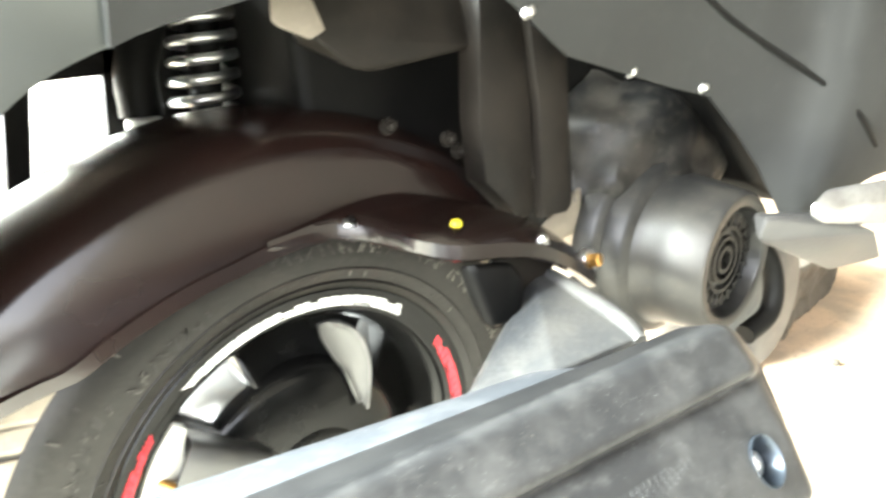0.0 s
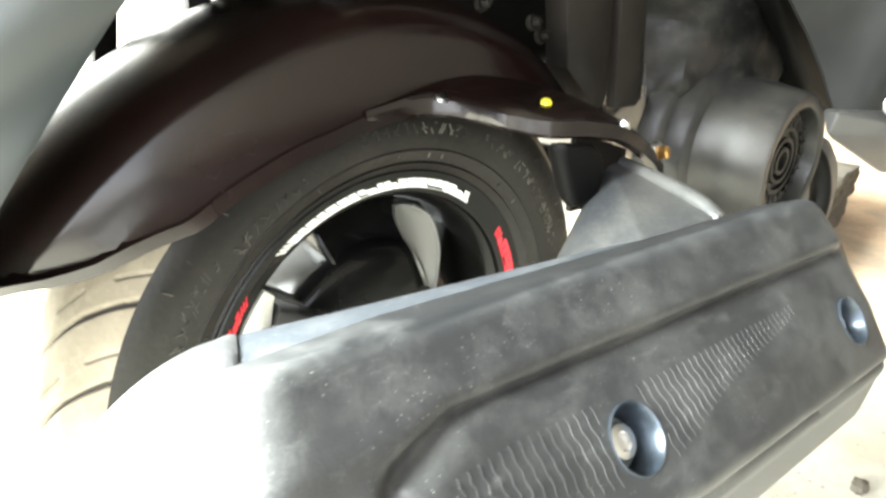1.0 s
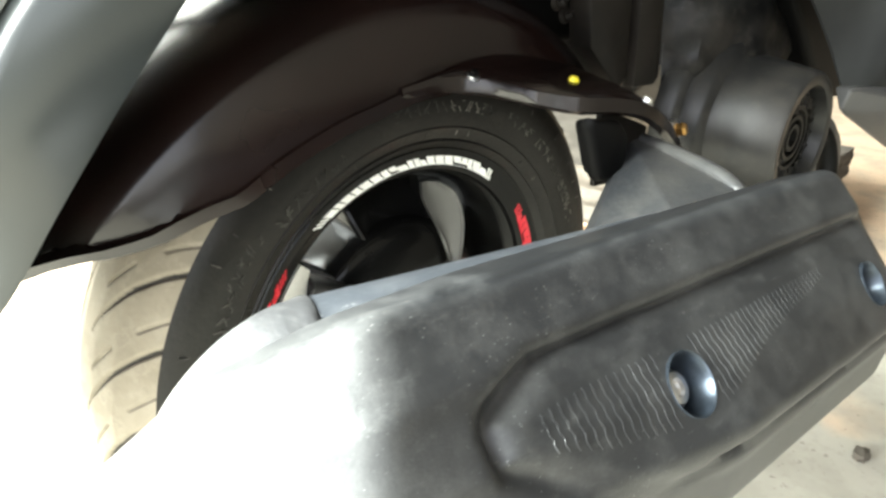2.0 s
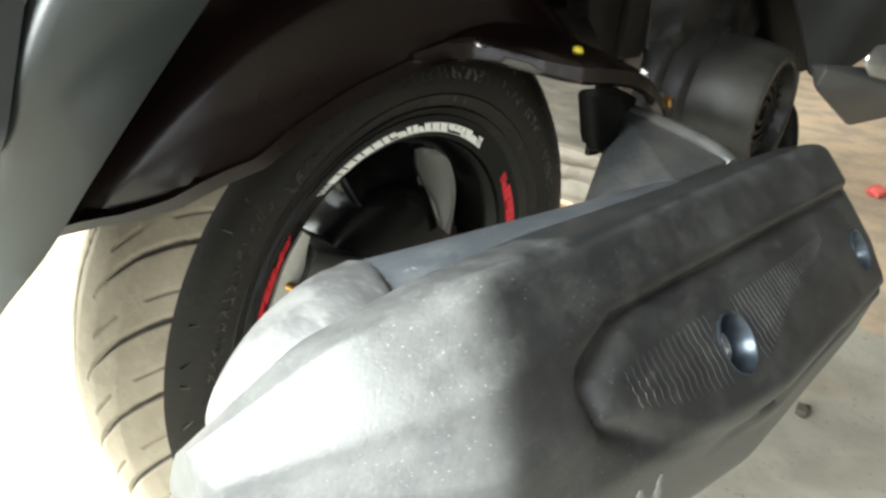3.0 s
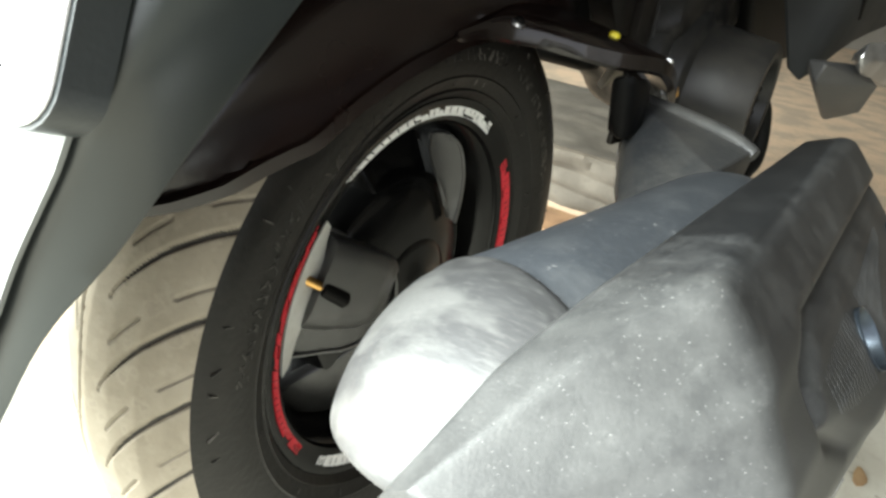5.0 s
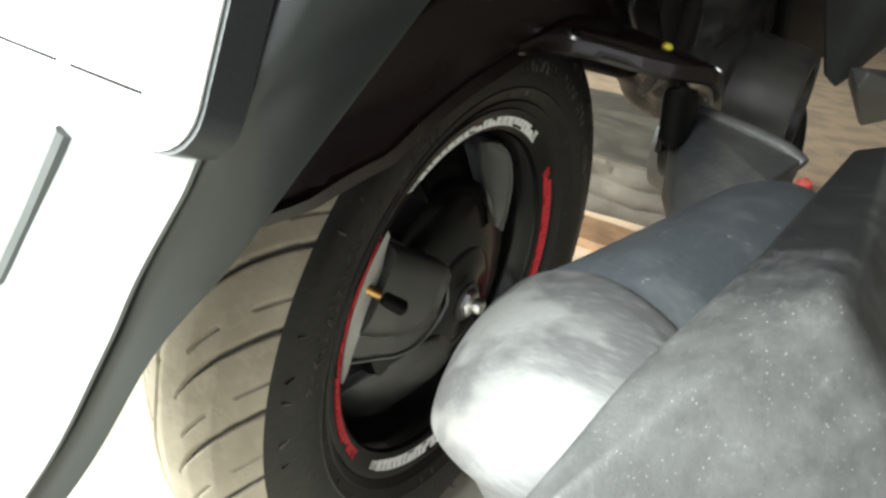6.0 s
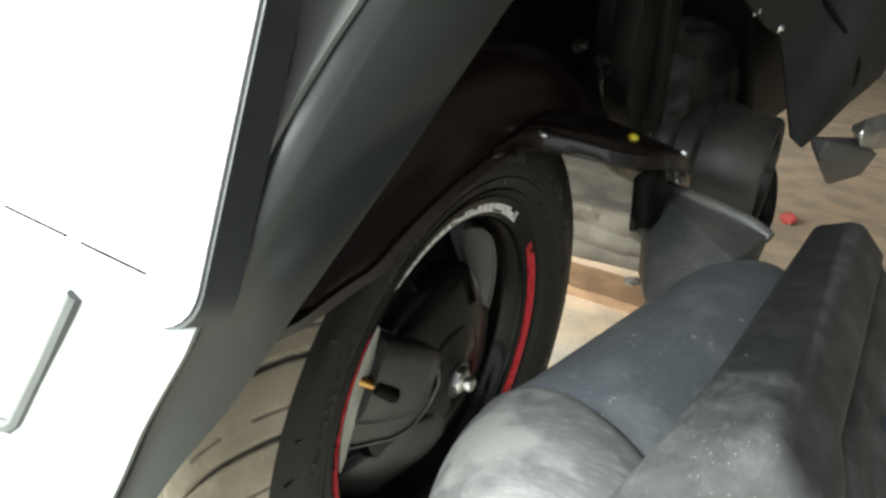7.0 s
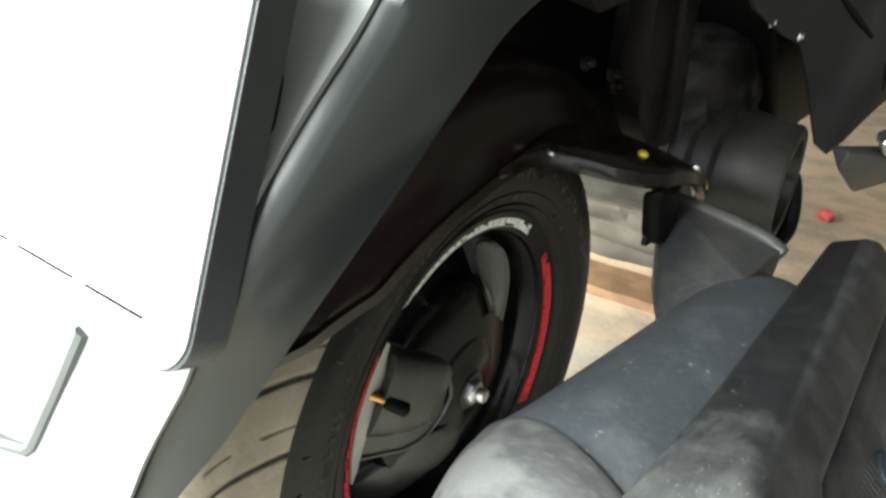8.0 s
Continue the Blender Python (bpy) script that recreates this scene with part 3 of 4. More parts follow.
# heat shield: named edge lines along the silencer, (v, w) at stations u
LINES = [
    ([-0.345, -0.306, -0.26, -0.20, 0.13, 0.158], [0.006, 0.014, 0.022, 0.028, 0.030, 0.034], [0.010, 0.043, 0.058, 0.066, 0.066, 0.060]),
    ([-0.345, -0.30, -0.264, 0.13, 0.158], [0.014, 0.040, 0.057, 0.058, 0.054], [0.016, 0.057, 0.0755, 0.0785, 0.066]),
    ([-0.345, -0.30, -0.266, 0.13, 0.158], [0.018, 0.046, 0.064, 0.066, 0.060], [0.015, 0.054, 0.0745, 0.0775, 0.063]),
    ([-0.345, -0.297, -0.276, 0.13, 0.158], [0.030, 0.074, 0.0865, 0.0875, 0.078], [0.012, 0.043, 0.0545, 0.0555, 0.048]),
    ([-0.345, -0.297, -0.280, 0.13, 0.158], [0.033, 0.079, 0.0905, 0.0915, 0.082], [0.009, 0.038, 0.0470, 0.0430, 0.042]),
    ([-0.345, -0.30, -0.288, -0.1, 0.13, 0.158], [0.038, 0.090, 0.1015, 0.113, 0.113, 0.098], [0.004, 0.026, 0.0310, 0.026, 0.021, 0.018]),
    ([-0.345, -0.30, -0.29, -0.1, 0.13, 0.158], [0.040, 0.096, 0.1060, 0.133, 0.132, 0.108], [-0.008, 0.006, 0.009, 0.006, -0.006, -0.006]),
    ([-0.345, -0.30, -0.25, -0.1, 0.13, 0.158], [0.034, 0.086, 0.112, 0.128, 0.125, 0.104], [-0.022, -0.028, -0.036, -0.047, -0.056, -0.048]),
    ([-0.345, -0.30, -0.25, -0.1, 0.13, 0.158], [0.024, 0.066, 0.088, 0.102, 0.100, 0.088], [-0.026, -0.042, -0.056, -0.070, -0.077, -0.062]),
    ([-0.345, -0.30, 0.13, 0.158], [0.008, 0.036, 0.050, 0.050], [-0.024, -0.046, -0.070, -0.058]),
    ([-0.345, -0.30, 0.13, 0.158], [0.000, 0.020, 0.030, 0.040], [-0.008, 0.0, 0.0, 0.0]),
]
def shield_pt(u, line):
    us, vs, ws = LINES[line]
    near = [min(0.158, max(-0.345, u + d)) for d in (-0.006, -0.003, 0, 0.003, 0.006)] if -0.33 < u < 0.14 else [u]
    return sum(interp(q, us, vs) for q in near) / len(near), sum(interp(q, us, ws) for q in near) / len(near)


PAD = [(-0.205, -0.003), (0.147, -0.003), (0.147, 0.08), (-0.115, 0.08), (-0.19, 0.046), (-0.231, 0.020), (-0.231, 0.008)]


def pad_distance(u, y):
    """How far (u, y) on the outer face lies outside the raised field; negative inside."""
    best, inside = 9.0, False
    for (ax, ay), (bx, by) in zip(PAD, PAD[1:] + PAD[:1]):
        ex, ey, px, py = bx - ax, by - ay, u - ax, y - ay
        k = min(1.0, max(0.0, (px * ex + py * ey) / (ex * ex + ey * ey)))
        best = min(best, math.hypot(px - k * ex, py - k * ey))
        if (ay > y) != (by > y) and u < ax + (y - ay) * ex / ey:
            inside = not inside
    return -best if inside else best


def groove(u, y):
    """Height over the outer face: a rounded channel round the raised field that dies away lower down, and a narrow seam below it."""
    far = pad_distance(u, y)
    fade = interp(y, (0.014, 0.040, 0.055), (1.0, 0.35, 0.0)) * interp(u, (0.120, 0.147), (1.0, 0.3))
    field = 0.0010 * interp(far, (-0.006, -0.001), (1.0, 0.0))
    seam = 0.0032 * interp(u, (-0.17, -0.11, 0.12, 0.14), (0.0, 1.0, 1.0, 0.0)) * math.exp(-((y - 0.066) / 0.0026) ** 2)
    return field - seam - 0.0060 * fade * math.exp(-((far - 0.0055) / 0.0042) ** 2)


COUNTS = [18, 5, 18, 8, 20, 20, 16, 10, 8, 8, 10]
US = [float(u) for u in np.concatenate((np.linspace(-0.345, -0.18, 76)[:-1], np.linspace(-0.18, 0.12, 90)[:-1], np.linspace(0.12, 0.158, 20)))]


def shield_sec(u):
    """One closed section with rounded corners, and the channel pressed into its outer face."""
    knots = [shield_pt(u, k) for k in range(len(LINES))]
    row, along = [], []
    y = -math.dist(knots[2], knots[3]) - math.dist(knots[3], knots[4])
    for k, n in enumerate(COUNTS):
        a, b = knots[k], knots[(k + 1) % len(knots)]
        for q in range(n):
            row.append((a[0] + (b[0] - a[0]) * q / n, a[1] + (b[1] - a[1]) * q / n))
            along.append(y + math.dist(a, b) * q / n if 2 <= k <= 6 else None)
        if 2 <= k <= 6:
            y += math.dist(a, b)
    p = np.array(row)
    for turn in range(2):
        p = (np.roll(p, 2, 0) + 2 * np.roll(p, 1, 0) + 3 * p + 2 * np.roll(p, -1, 0) + np.roll(p, -2, 0)) / 9
    out = []
    for k, y in enumerate(along):
        v, w = p[k]
        if y is not None and u > -0.30:
            d = p[(k + 1) % len(p)] - p[k - 1]
            d = d / np.hypot(*d)
            h = groove(u, y)
            v, w = v - d[1] * h, w + d[0] * h
        out.append(mpt(u, float(v), float(w)))
    return out


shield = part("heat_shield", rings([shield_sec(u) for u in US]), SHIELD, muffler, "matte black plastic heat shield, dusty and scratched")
shield.data.set_sharp_from_angle(angle=radians(50))


def side_pt(u, k, lift):
    a, b = shield_pt(u, 6), shield_pt(u, 7)
    d = Vector((b[0] - a[0], b[1] - a[1])).normalized()
    return mpt(u, a[0] + (b[0] - a[0]) * k - d.y * lift, a[1] + (b[1] - a[1]) * k + d.x * lift)


for u0, k0, k1, wide in ((-0.216, 0.25, 0.62, 0.005), (-0.203, 0.2, 0.75, 0.004)):
    rows = []
    for i in range(9):
        k = k0 + (k1 - k0) * i / 8
        half = wide * math.sin(math.pi * (i + 0.6) / 9.2) * (1 + 0.3 * math.sin(i * 2.1))
        rows.append([side_pt(u0 + 0.006 * i / 8 + half * q, k, 0.0006 if abs(q) < 0.9 else -0.0008) for q in (-1.0, -0.5, 0.0, 0.5, 1.0)])
    part("scrape", rings(rows), SCUFF, shield, "pale scrape in the plastic")
def face_pt(u, f, lift=0.0):
    """A point on the sloping outer face: f 0 at its upper edge, 1 at its lower edge."""
    a, b, c = shield_pt(u, 4), shield_pt(u, 5), shield_pt(u, 6)
    if f < 0.5:
        v, w = a[0] + (b[0] - a[0]) * f * 2, a[1] + (b[1] - a[1]) * f * 2
    else:
        v, w = b[0] + (c[0] - b[0]) * (f - 0.5) * 2, b[1] + (c[1] - b[1]) * (f - 0.5) * 2
    d = Vector((0, c[1] - a[1], -(c[0] - a[0]))).normalized() * -1
    return mpt(u, v + lift * d.y, w + lift * d.z)


# fine wavy ribs, broken off round the screw
for k in range(50):
    u0 = -0.216 + 0.0051 * k
    lo = interp(u0, (-0.216, -0.19, -0.05, 0.04), (0.22, 0.17, 0.15, 0.13))
    hi = interp(u0, (-0.216, -0.19, -0.13, -0.06, 0.04), (0.56, 0.72, 0.86, 0.5, 0.22))
    run = []
    for q in range(15):
        f = lo + (hi - lo) * q / 14
        p = face_pt(u0 + 0.0005 * math.sin(q * 1.6) + 0.006 * f, f, 0.0004)
        clear = (p - face_pt(-0.128, 0.5, 0.0008)).length > 0.0175 and q < 14
        if clear:
            run.append(p)
        if not clear and len(run) > 2:
            part("rib", tube(run, 0.0009, 6), SHIELD, shield)
        if not clear:
            run = []


def bore(ob, cutter_bm):
    """Cut a hole into a closed part."""
    tool = bm_obj("cutter", cutter_bm, DARK)
    cutting = ob.modifiers.new("bore", "BOOLEAN")
    cutting.operation, cutting.object, cutting.solver = "DIFFERENCE", tool, "EXACT"
    done = bpy.data.meshes.new_from_object(ob.evaluated_get(bpy.context.evaluated_depsgraph_get()))
    ob.modifiers.remove(cutting)
    if len(done.polygons) > 20:
        ob.data = done
    bpy.data.objects.remove(tool)


def screw(u, f):
    c = face_pt(u, f, 0.0008)
    a, b = face_pt(u + 0.01, f, 0.0008), face_pt(u, f + 0.1, 0.0008)
    x = (a - c).normalized()
    y = (b - c)
    y = (y - x * y.dot(x)).normalized()
    n = x.cross(y)
    n = -n if n.y > 0 else n

    def ring(r, h, k=32):
        return [c + x * r * math.cos(2 * math.pi * q / k) + y * r * math.sin(2 * math.pi * q / k) + n * h for q in range(k)]
    bore(shield, rings([ring(r, h) for r, h in ((0.0155, 0.012), (0.0150, 0.0), (0.0138, -0.015), (0.0134, -0.0155))]))
    well = part("screw_well", rings([ring(r, h) for r, h in ((0.0150, 0.0), (0.0153, 0.0006), (0.0149, 0.0009), (0.0141, 0.0), (0.0128, -0.0150), (0.002, -0.0150), (0.002, -0.0156), (0.0136, -0.0156), (0.0150, -0.0002))], caps=False, loop=True), WELL, shield, "dark recessed screw well")
    head = part("screw", rings([ring(r, h, 24) for r, h in ((0.0112, -0.015), (0.0112, -0.0135), (0.0085, -0.0132), (0.0085, -0.0095), (0.0072, -0.0078), (0.0042, -0.0072), (0.0036, -0.0092), (0.0005, -0.0092))]), CHROME, well, "bright round screw head")


screw(-0.128, 0.5)
screw(0.096, 0.53)
shield.data.set_sharp_from_angle(angle=radians(50))

# rear hugger
LA = [42, 55, 66, 78, 90, 108, 122, 134, 144, 147, 150, 153]
LR = [0.300, 0.275, 0.252, 0.243, 0.236, 0.237, 0.246, 0.256, 0.287, 0.302, 0.33, 0.345]


def hugger_row(a):
    lip = interp(a, LA, LR)
    w = interp(a, (42, 118, 132, 143, 149, 153), (0.086, 0.086, 0.083, 0.074, 0.062, 0.045))
    top = interp(a, (42, 80, 120, 150, 153), (0.322, 0.326, 0.332, 0.345, 0.347))
    mid = max(lip + 0.004, 0.290)
    pts = [(lip, -w + 0.004), (lip + 0.0006, -w - 0.001), (lip + 0.010, -w - 0.0015), (lip + 0.011, -w + 0.001), (mid, -w + 0.001), (max(mid, 0.298), -w + 0.0045), (max(mid, top - 0.024), -w * 0.915), (max(mid, top - 0.022), -w * 0.885), (max(mid, top - 0.019), -w * 0.86), (top - 0.0125, -w * 0.75), (top - 0.007, -w * 0.58), (top - 0.003, -w * 0.36), (top, 0.0)]
    pts += [(r, -y) for r, y in reversed(pts[:-1])]
    return [polar(r, a, y) for r, y in pts]


hugger = part("hugger", skin_sheet([hugger_row(42 + 111 * k / 60) for k in range(61)], -0.003), GLOSS, scooter, "glossy black plastic rear mudguard")
outer = smooth_path([(-0.05, -0.0885, 0.5225), (-0.01, -0.092, 0.528), (0.017, -0.108, 0.529), (0.045, -0.172, 0.523), (0.085, -0.187, 0.519), (0.124, -0.191, 0.510), (0.17, -0.188, 0.487), (0.214, -0.178, 0.460)])
inner_edge = smooth_path([(-0.05, -0.0875, 0.5255), (-0.01, -0.0885, 0.533), (0.02, -0.0895, 0.539), (0.06, -0.092, 0.541), (0.10, -0.108, 0.535), (0.145, -0.125, 0.520), (0.185, -0.141, 0.500), (0.222, -0.158, 0.470)])
arm_rows = []
for row_no, (o, i) in enumerate(zip(outer, inner_edge)):
    ease = min(1.0, row_no / 10)
    m = o.lerp(i, 0.5) + Vector((0, 0, 0.002))
    arm_rows.append([o + Vector((0, 0.003, -0.009 * ease)), o + Vector((0, -0.001 * ease, -0.008 * ease)), o, o.lerp(i, 0.08) + Vector((0, 0, 0.0015)), m, i])
arm = part("hugger_arm", skin_sheet(arm_rows, 0.003), GLOSS, hugger, "glossy black mounting arm of the mudguard")


def bolt(name, p, axis, r, h, material, parent, label, n=6):
    axis = Vector(axis).normalized()
    p = Vector(p)
    a = part(name, tube([p - axis * h * 0.3, p, p + axis * h * 0.8, p + axis * h], [r * 1.5, r * 1.0, r, r * 0.7], n), material, parent, label)
    part("washer", tube([p - axis * h * 0.5, p + axis * h * 0.12], [r * 1.75, r * 1.6], 20), BROWN if material is BROWN else CHROME, a)


bolt("bolt", (0.067, -0.157, 0.527), (0, -0.25, 1), 0.0045, 0.008, YELLOW, arm, "bolt head marked with yellow paint")
bolt("bolt", (0.012, -0.103, 0.5335), (0, -0.4, 1), 0.0035, 0.004, DARK, arm, "small dark bolt head")
bolt("bolt", (0.132, -0.186, 0.512), (0.3, -0.4, 1), 0.004, 0.004, CHROME, arm, "small bright bolt head")
bolt("bolt", (0.217, -0.172, 0.472), (0.2, -1, 0.3), 0.0065, 0.010, BRASS, arm, "gold-coloured bolt head")

# drum-shaped engine cover
DC = Vector((0.362, 0, 0.452))
cover = part("engine_cover", lathe([(0.02, -0.222), (0.052, -0.222), (0.0555, -0.2365), (0.0575, -0.238), (0.066, -0.238), (0.0695, -0.234), (0.0755, -0.195), (0.078, -0.176), (0.081, -0.170), (0.090, -0.166), (0.0925, -0.163), (0.0955, -0.146), (0.103, -0.142), (0.106, -0.138), (0.108, -0.122), (0.05, -0.10)], 96, DC, closed=True), DRUM, scooter, "dusty black drum-shaped engine cover")
for r in (0.012, 0.022, 0.032, 0.042):
    part("ring", lathe([(r - 0.0022, -0.221), (r - 0.002, -0.2265), (r + 0.002, -0.2265), (r + 0.0022, -0.221)], 48, DC, closed=True), ENGINE, cover, "raised moulded ring")
for k in range(20):
    a = 2 * math.pi * k / 20
    d = Vector((math.cos(a), 0, math.sin(a)))
    part("mark", tube([DC + d * 0.034 + Vector((0, -0.2265, 0)), DC + d * 0.046 + Vector((0, -0.2265, 0))], 0.0018, 6), ENGINE, cover)


def lump(c, radii, seed, amount, n=28):
    """An uneven rounded casting."""
    bm = bmesh.new()
    bmesh.ops.create_uvsphere(bm, u_segments=n, v_segments=n // 2, radius=1)
    for v in bm.verts:
        k = 1 + amount * noise.noise(v.co * 2.2 + Vector((seed, 0, 0))) + (0.05 * noise.noise(v.co * 4 + Vector((0, seed, 0))) if n > 30 else 0)
        v.co = Vector(c) + Vector((v.co.x * radii[0], v.co.y * radii[1], v.co.z * radii[2])) * k
    return bm


def hull(points, bevel=0.003):
    bm = bmesh.new()
    vs = [bm.verts.new(p) for p in points]
    res = bmesh.ops.convex_hull(bm, input=vs)
    bmesh.ops.delete(bm, geom=[e for e in res["geom_interior"] if isinstance(e, bmesh.types.BMVert)], context="VERTS")
    bmesh.ops.dissolve_limit(bm, angle_limit=radians(4), verts=bm.verts, edges=bm.edges)
    if bevel:
        bmesh.ops.bevel(bm, geom=bm.edges[:], offset=bevel, segments=3, affect="EDGES", profile=0.5, clamp_overlap=True)
    return bm


part("crankcase", lump((0.395, -0.090, 0.525), (0.135, 0.088, 0.105), 3, 0.2, 56), ENGINE, scooter, "dusty black engine casing with dirt")
# near-black filler behind the drum, standing in for the bay's deep shade
part("engine_shade_filler", hull([(x, y, z) for x in (0.28, 0.72) for y in (-0.07, 0.12) for z in (0.455, 0.66)], 0.02), DARK, scooter, "black filler block for the engine bay's shade")
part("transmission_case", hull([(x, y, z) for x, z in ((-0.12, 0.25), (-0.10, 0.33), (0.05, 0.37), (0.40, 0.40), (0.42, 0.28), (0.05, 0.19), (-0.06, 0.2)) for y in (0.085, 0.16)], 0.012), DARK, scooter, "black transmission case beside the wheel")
# two more black fillers, for the shade under seat and body
part("seat_shade_filler", hull([(x, y, z) for x, z in ((0.02, 0.60), (0.06, 0.535), (0.30, 0.535), (0.45, 0.62), (0.45, 0.86), (0.0, 0.86)) for y in (-0.03, 0.16)], 0.015), DARK, scooter, "black filler block for the shade under the seat")
part("body_shade_filler", hull([(x, y, z) for x, z in ((0.42, 0.60), (0.50, 0.50), (0.62, 0.455), (1.3, 0.43), (1.3, 0.85), (0.3, 0.85), (0.3, 0.66)) for y in (-0.185, 0.185)], 0.01), DARK, scooter, "black filler block for the shade under the body")
part("frame_strip", slab([(0.160, -0.137, 0.70), (0.209, -0.137, 0.70), (0.222, -0.137, 0.60), (0.2335, -0.137, 0.515), (0.226, -0.137, 0.508), (0.190, -0.137, 0.509), (0.183, -0.137, 0.60)], (0, 0.01, 0), 0.002), BROWN, scooter, "dusty dark frame strip")
# glint on the frame strip's edge, drawn in as a thin tube
part("strip_edge_glint", tube([(0.2335, -0.139, 0.516), (0.231, -0.139, 0.53), (0.2285, -0.139, 0.546)], 0.0008, 6), PEGSTEEL, scooter, "thin pale tube painting the glint on the frame strip's edge")
part("frame_plate", slab([(0.118, -0.129, 0.70), (0.160, -0.129, 0.70), (0.183, -0.129, 0.60), (0.1895, -0.129, 0.522), (0.187, -0.129, 0.513), (0.180, -0.129, 0.509), (0.170, -0.129, 0.511), (0.128, -0.129, 0.548), (0.120, -0.129, 0.60)], (0, 0.025, 0), 0.003), BROWN, scooter, "dark dusty plate with rounded corner")
part("mount_casting", hull([(0.197, -0.13, 0.50), (0.252, -0.125, 0.518), (0.275, -0.12, 0.48), (0.20, -0.11, 0.46), (0.31, -0.10, 0.53), (0.27, -0.08, 0.45)], 0.004), TAN, scooter, "dusty pale mount casting")
for p in ((0.049, -0.105, 0.600), (0.109, -0.105, 0.584), (0.121, -0.105, 0.573)):
    bolt("bolt", p, (0, -1, 0.2), 0.0038, 0.007, BROWN if p[0] < 0.1 else BROWN, scooter, "dusty bolt head")
part("seat_bracket", hull([(-0.04, -0.12, 0.70), (-0.03, -0.125, 0.668), (0.006, -0.125, 0.643), (0.025, -0.12, 0.640), (0.148, -0.115, 0.657), (0.15, -0.08, 0.66), (0.10, -0.10, 0.72), (0.0, -0.06, 0.66)], 0.012), BROWN, scooter, "dusty brown steel bracket under the seat")
part("bracket_tab", hull([(-0.055, -0.128, 0.672), (-0.028, -0.13, 0.662), (-0.016, -0.13, 0.668), (-0.03, -0.128, 0.70), (-0.05, -0.12, 0.70), (-0.03, -0.118, 0.668)], 0.002), TAN, scooter, "bare tan tab of the bracket")

# silencer mounting arm
part("silencer_arm", hull([(0.168, -0.160, 0.470), (0.142, -0.274, 0.459), (0.15, -0.270, 0.44), (0.185, -0.165, 0.445), (0.028, -0.205, 0.418), (0.010, -0.225, 0.428), (0.058, -0.262, 0.455), (0.03, -0.215, 0.39), (0.15, -0.17, 0.39), (0.13, -0.27, 0.41), (0.125, -0.168, 0.433), (0.158, -0.157, 0.474), (0.105, -0.178, 0.40)], 0.004), BRACKET, scooter, "grey cast silencer arm, dusty")
part("arm_ridge", tube(smooth_path([(0.166, -0.163, 0.470), (0.156, -0.205, 0.468), (0.146, -0.25, 0.463), (0.138, -0.275, 0.455)]), [0.007] * 18 + [0.006], 10), BRACKET, scooter, "rounded ridge of the silencer arm")
part("rubber_mount", hull([(0.0533, -0.1853, 0.51), (0.0992, -0.1853, 0.5019), (0.1127, -0.1853, 0.4497), (0.0812, -0.1853, 0.4515), (0.0587, -0.1655, 0.5037), (0.1082, -0.1655, 0.4947), (0.1082, -0.1655, 0.4497), (0.0812, -0.1655, 0.4497), (0.119, -0.1853, 0.4839)], 0.006), DARK, scooter, "black rubber mount")
part("mount_gusset", slab([(0.096, -0.168, 0.508), (0.172, -0.168, 0.482), (0.162, -0.168, 0.435), (0.098, -0.168, 0.44)], (0, 0.006, 0), 0.002), BROWN, scooter, "dark folded steel gusset of the silencer arm")
part("header_shroud", lathe([(0.01, -0.20), (0.082, -0.20), (0.095, -0.19), (0.10, -0.14), (0.08, -0.06), (0.01, -0.06)], 48, Vector((0.555, 0, 0.345)), closed=True), BRACKET, scooter, "blue-grey rounded shroud")
part("hose", tube(smooth_path([(0.40, -0.205, 0.46), (0.445, -0.225, 0.445), (0.462, -0.235, 0.41), (0.45, -0.24, 0.375), (0.41, -0.235, 0.36)]), 0.011, 14), DARK, scooter, "black rubber hose loop")

# folded foot peg
peg = part("foot_peg", hull([(0.283, -0.292, 0.523), (0.284, -0.286, 0.500), (0.300, -0.272, 0.520), (0.36, -0.315, 0.518), (0.425, -0.298, 0.444), (0.44, -0.300, 0.447), (0.405, -0.338, 0.497), (0.47, -0.330, 0.455), (0.37, -0.27, 0.500)], 0.007), PEGSTEEL, scooter, "folded steel passenger foot peg")
part("peg_end", hull([(0.287, -0.317, 0.530), (0.33, -0.316, 0.543), (0.46, -0.340, 0.540), (0.53, -0.360, 0.515), (0.53, -0.345, 0.48), (0.44, -0.335, 0.492), (0.33, -0.318, 0.512), (0.40, -0.30, 0.52)], 0.013), PEGBRIGHT, peg, "rounded bright end of the peg")

# left shock absorber, seen through the gap
shock = part("shock_absorber", tube([(-0.012, 0.085, 0.54), (0.005, 0.085, 0.80)], 0.014, 16), DARK, scooter, "black shock absorber with bright spring")
coil = []
for k in range(240):
    t = k / 239
    a = t * 2 * math.pi * 12
    coil.append(Vector((-0.010 + 0.016 * t, 0.085, 0.585 + 0.20 * t)) + Vector((0.027 * math.cos(a), 0.027 * math.sin(a), 0)))
part("spring", tube(coil, 0.0046, 10), CHROME, shock, "bright steel coil spring")
part("shock_rod", tube([(0.060, 0.085, 0.595), (0.064, 0.085, 0.645)], 0.006, 12), CHROME, shock, "bright short rod")
part("reservoir", tube([(-0.068, 0.07, 0.575), (-0.067, 0.07, 0.600), (-0.067, 0.07, 0.602)], [0.015, 0.015, 0.011], 24), SILVER, scooter, "silver cylindrical fitting")
part("reservoir_hood", tube(smooth_path([(-0.067, 0.075, 0.602), (-0.066, 0.078, 0.64), (-0.05, 0.085, 0.68), (-0.03, 0.09, 0.74)]), [0.017] * 18 + [0.012], 16), DARK, scooter, "black curved hood")
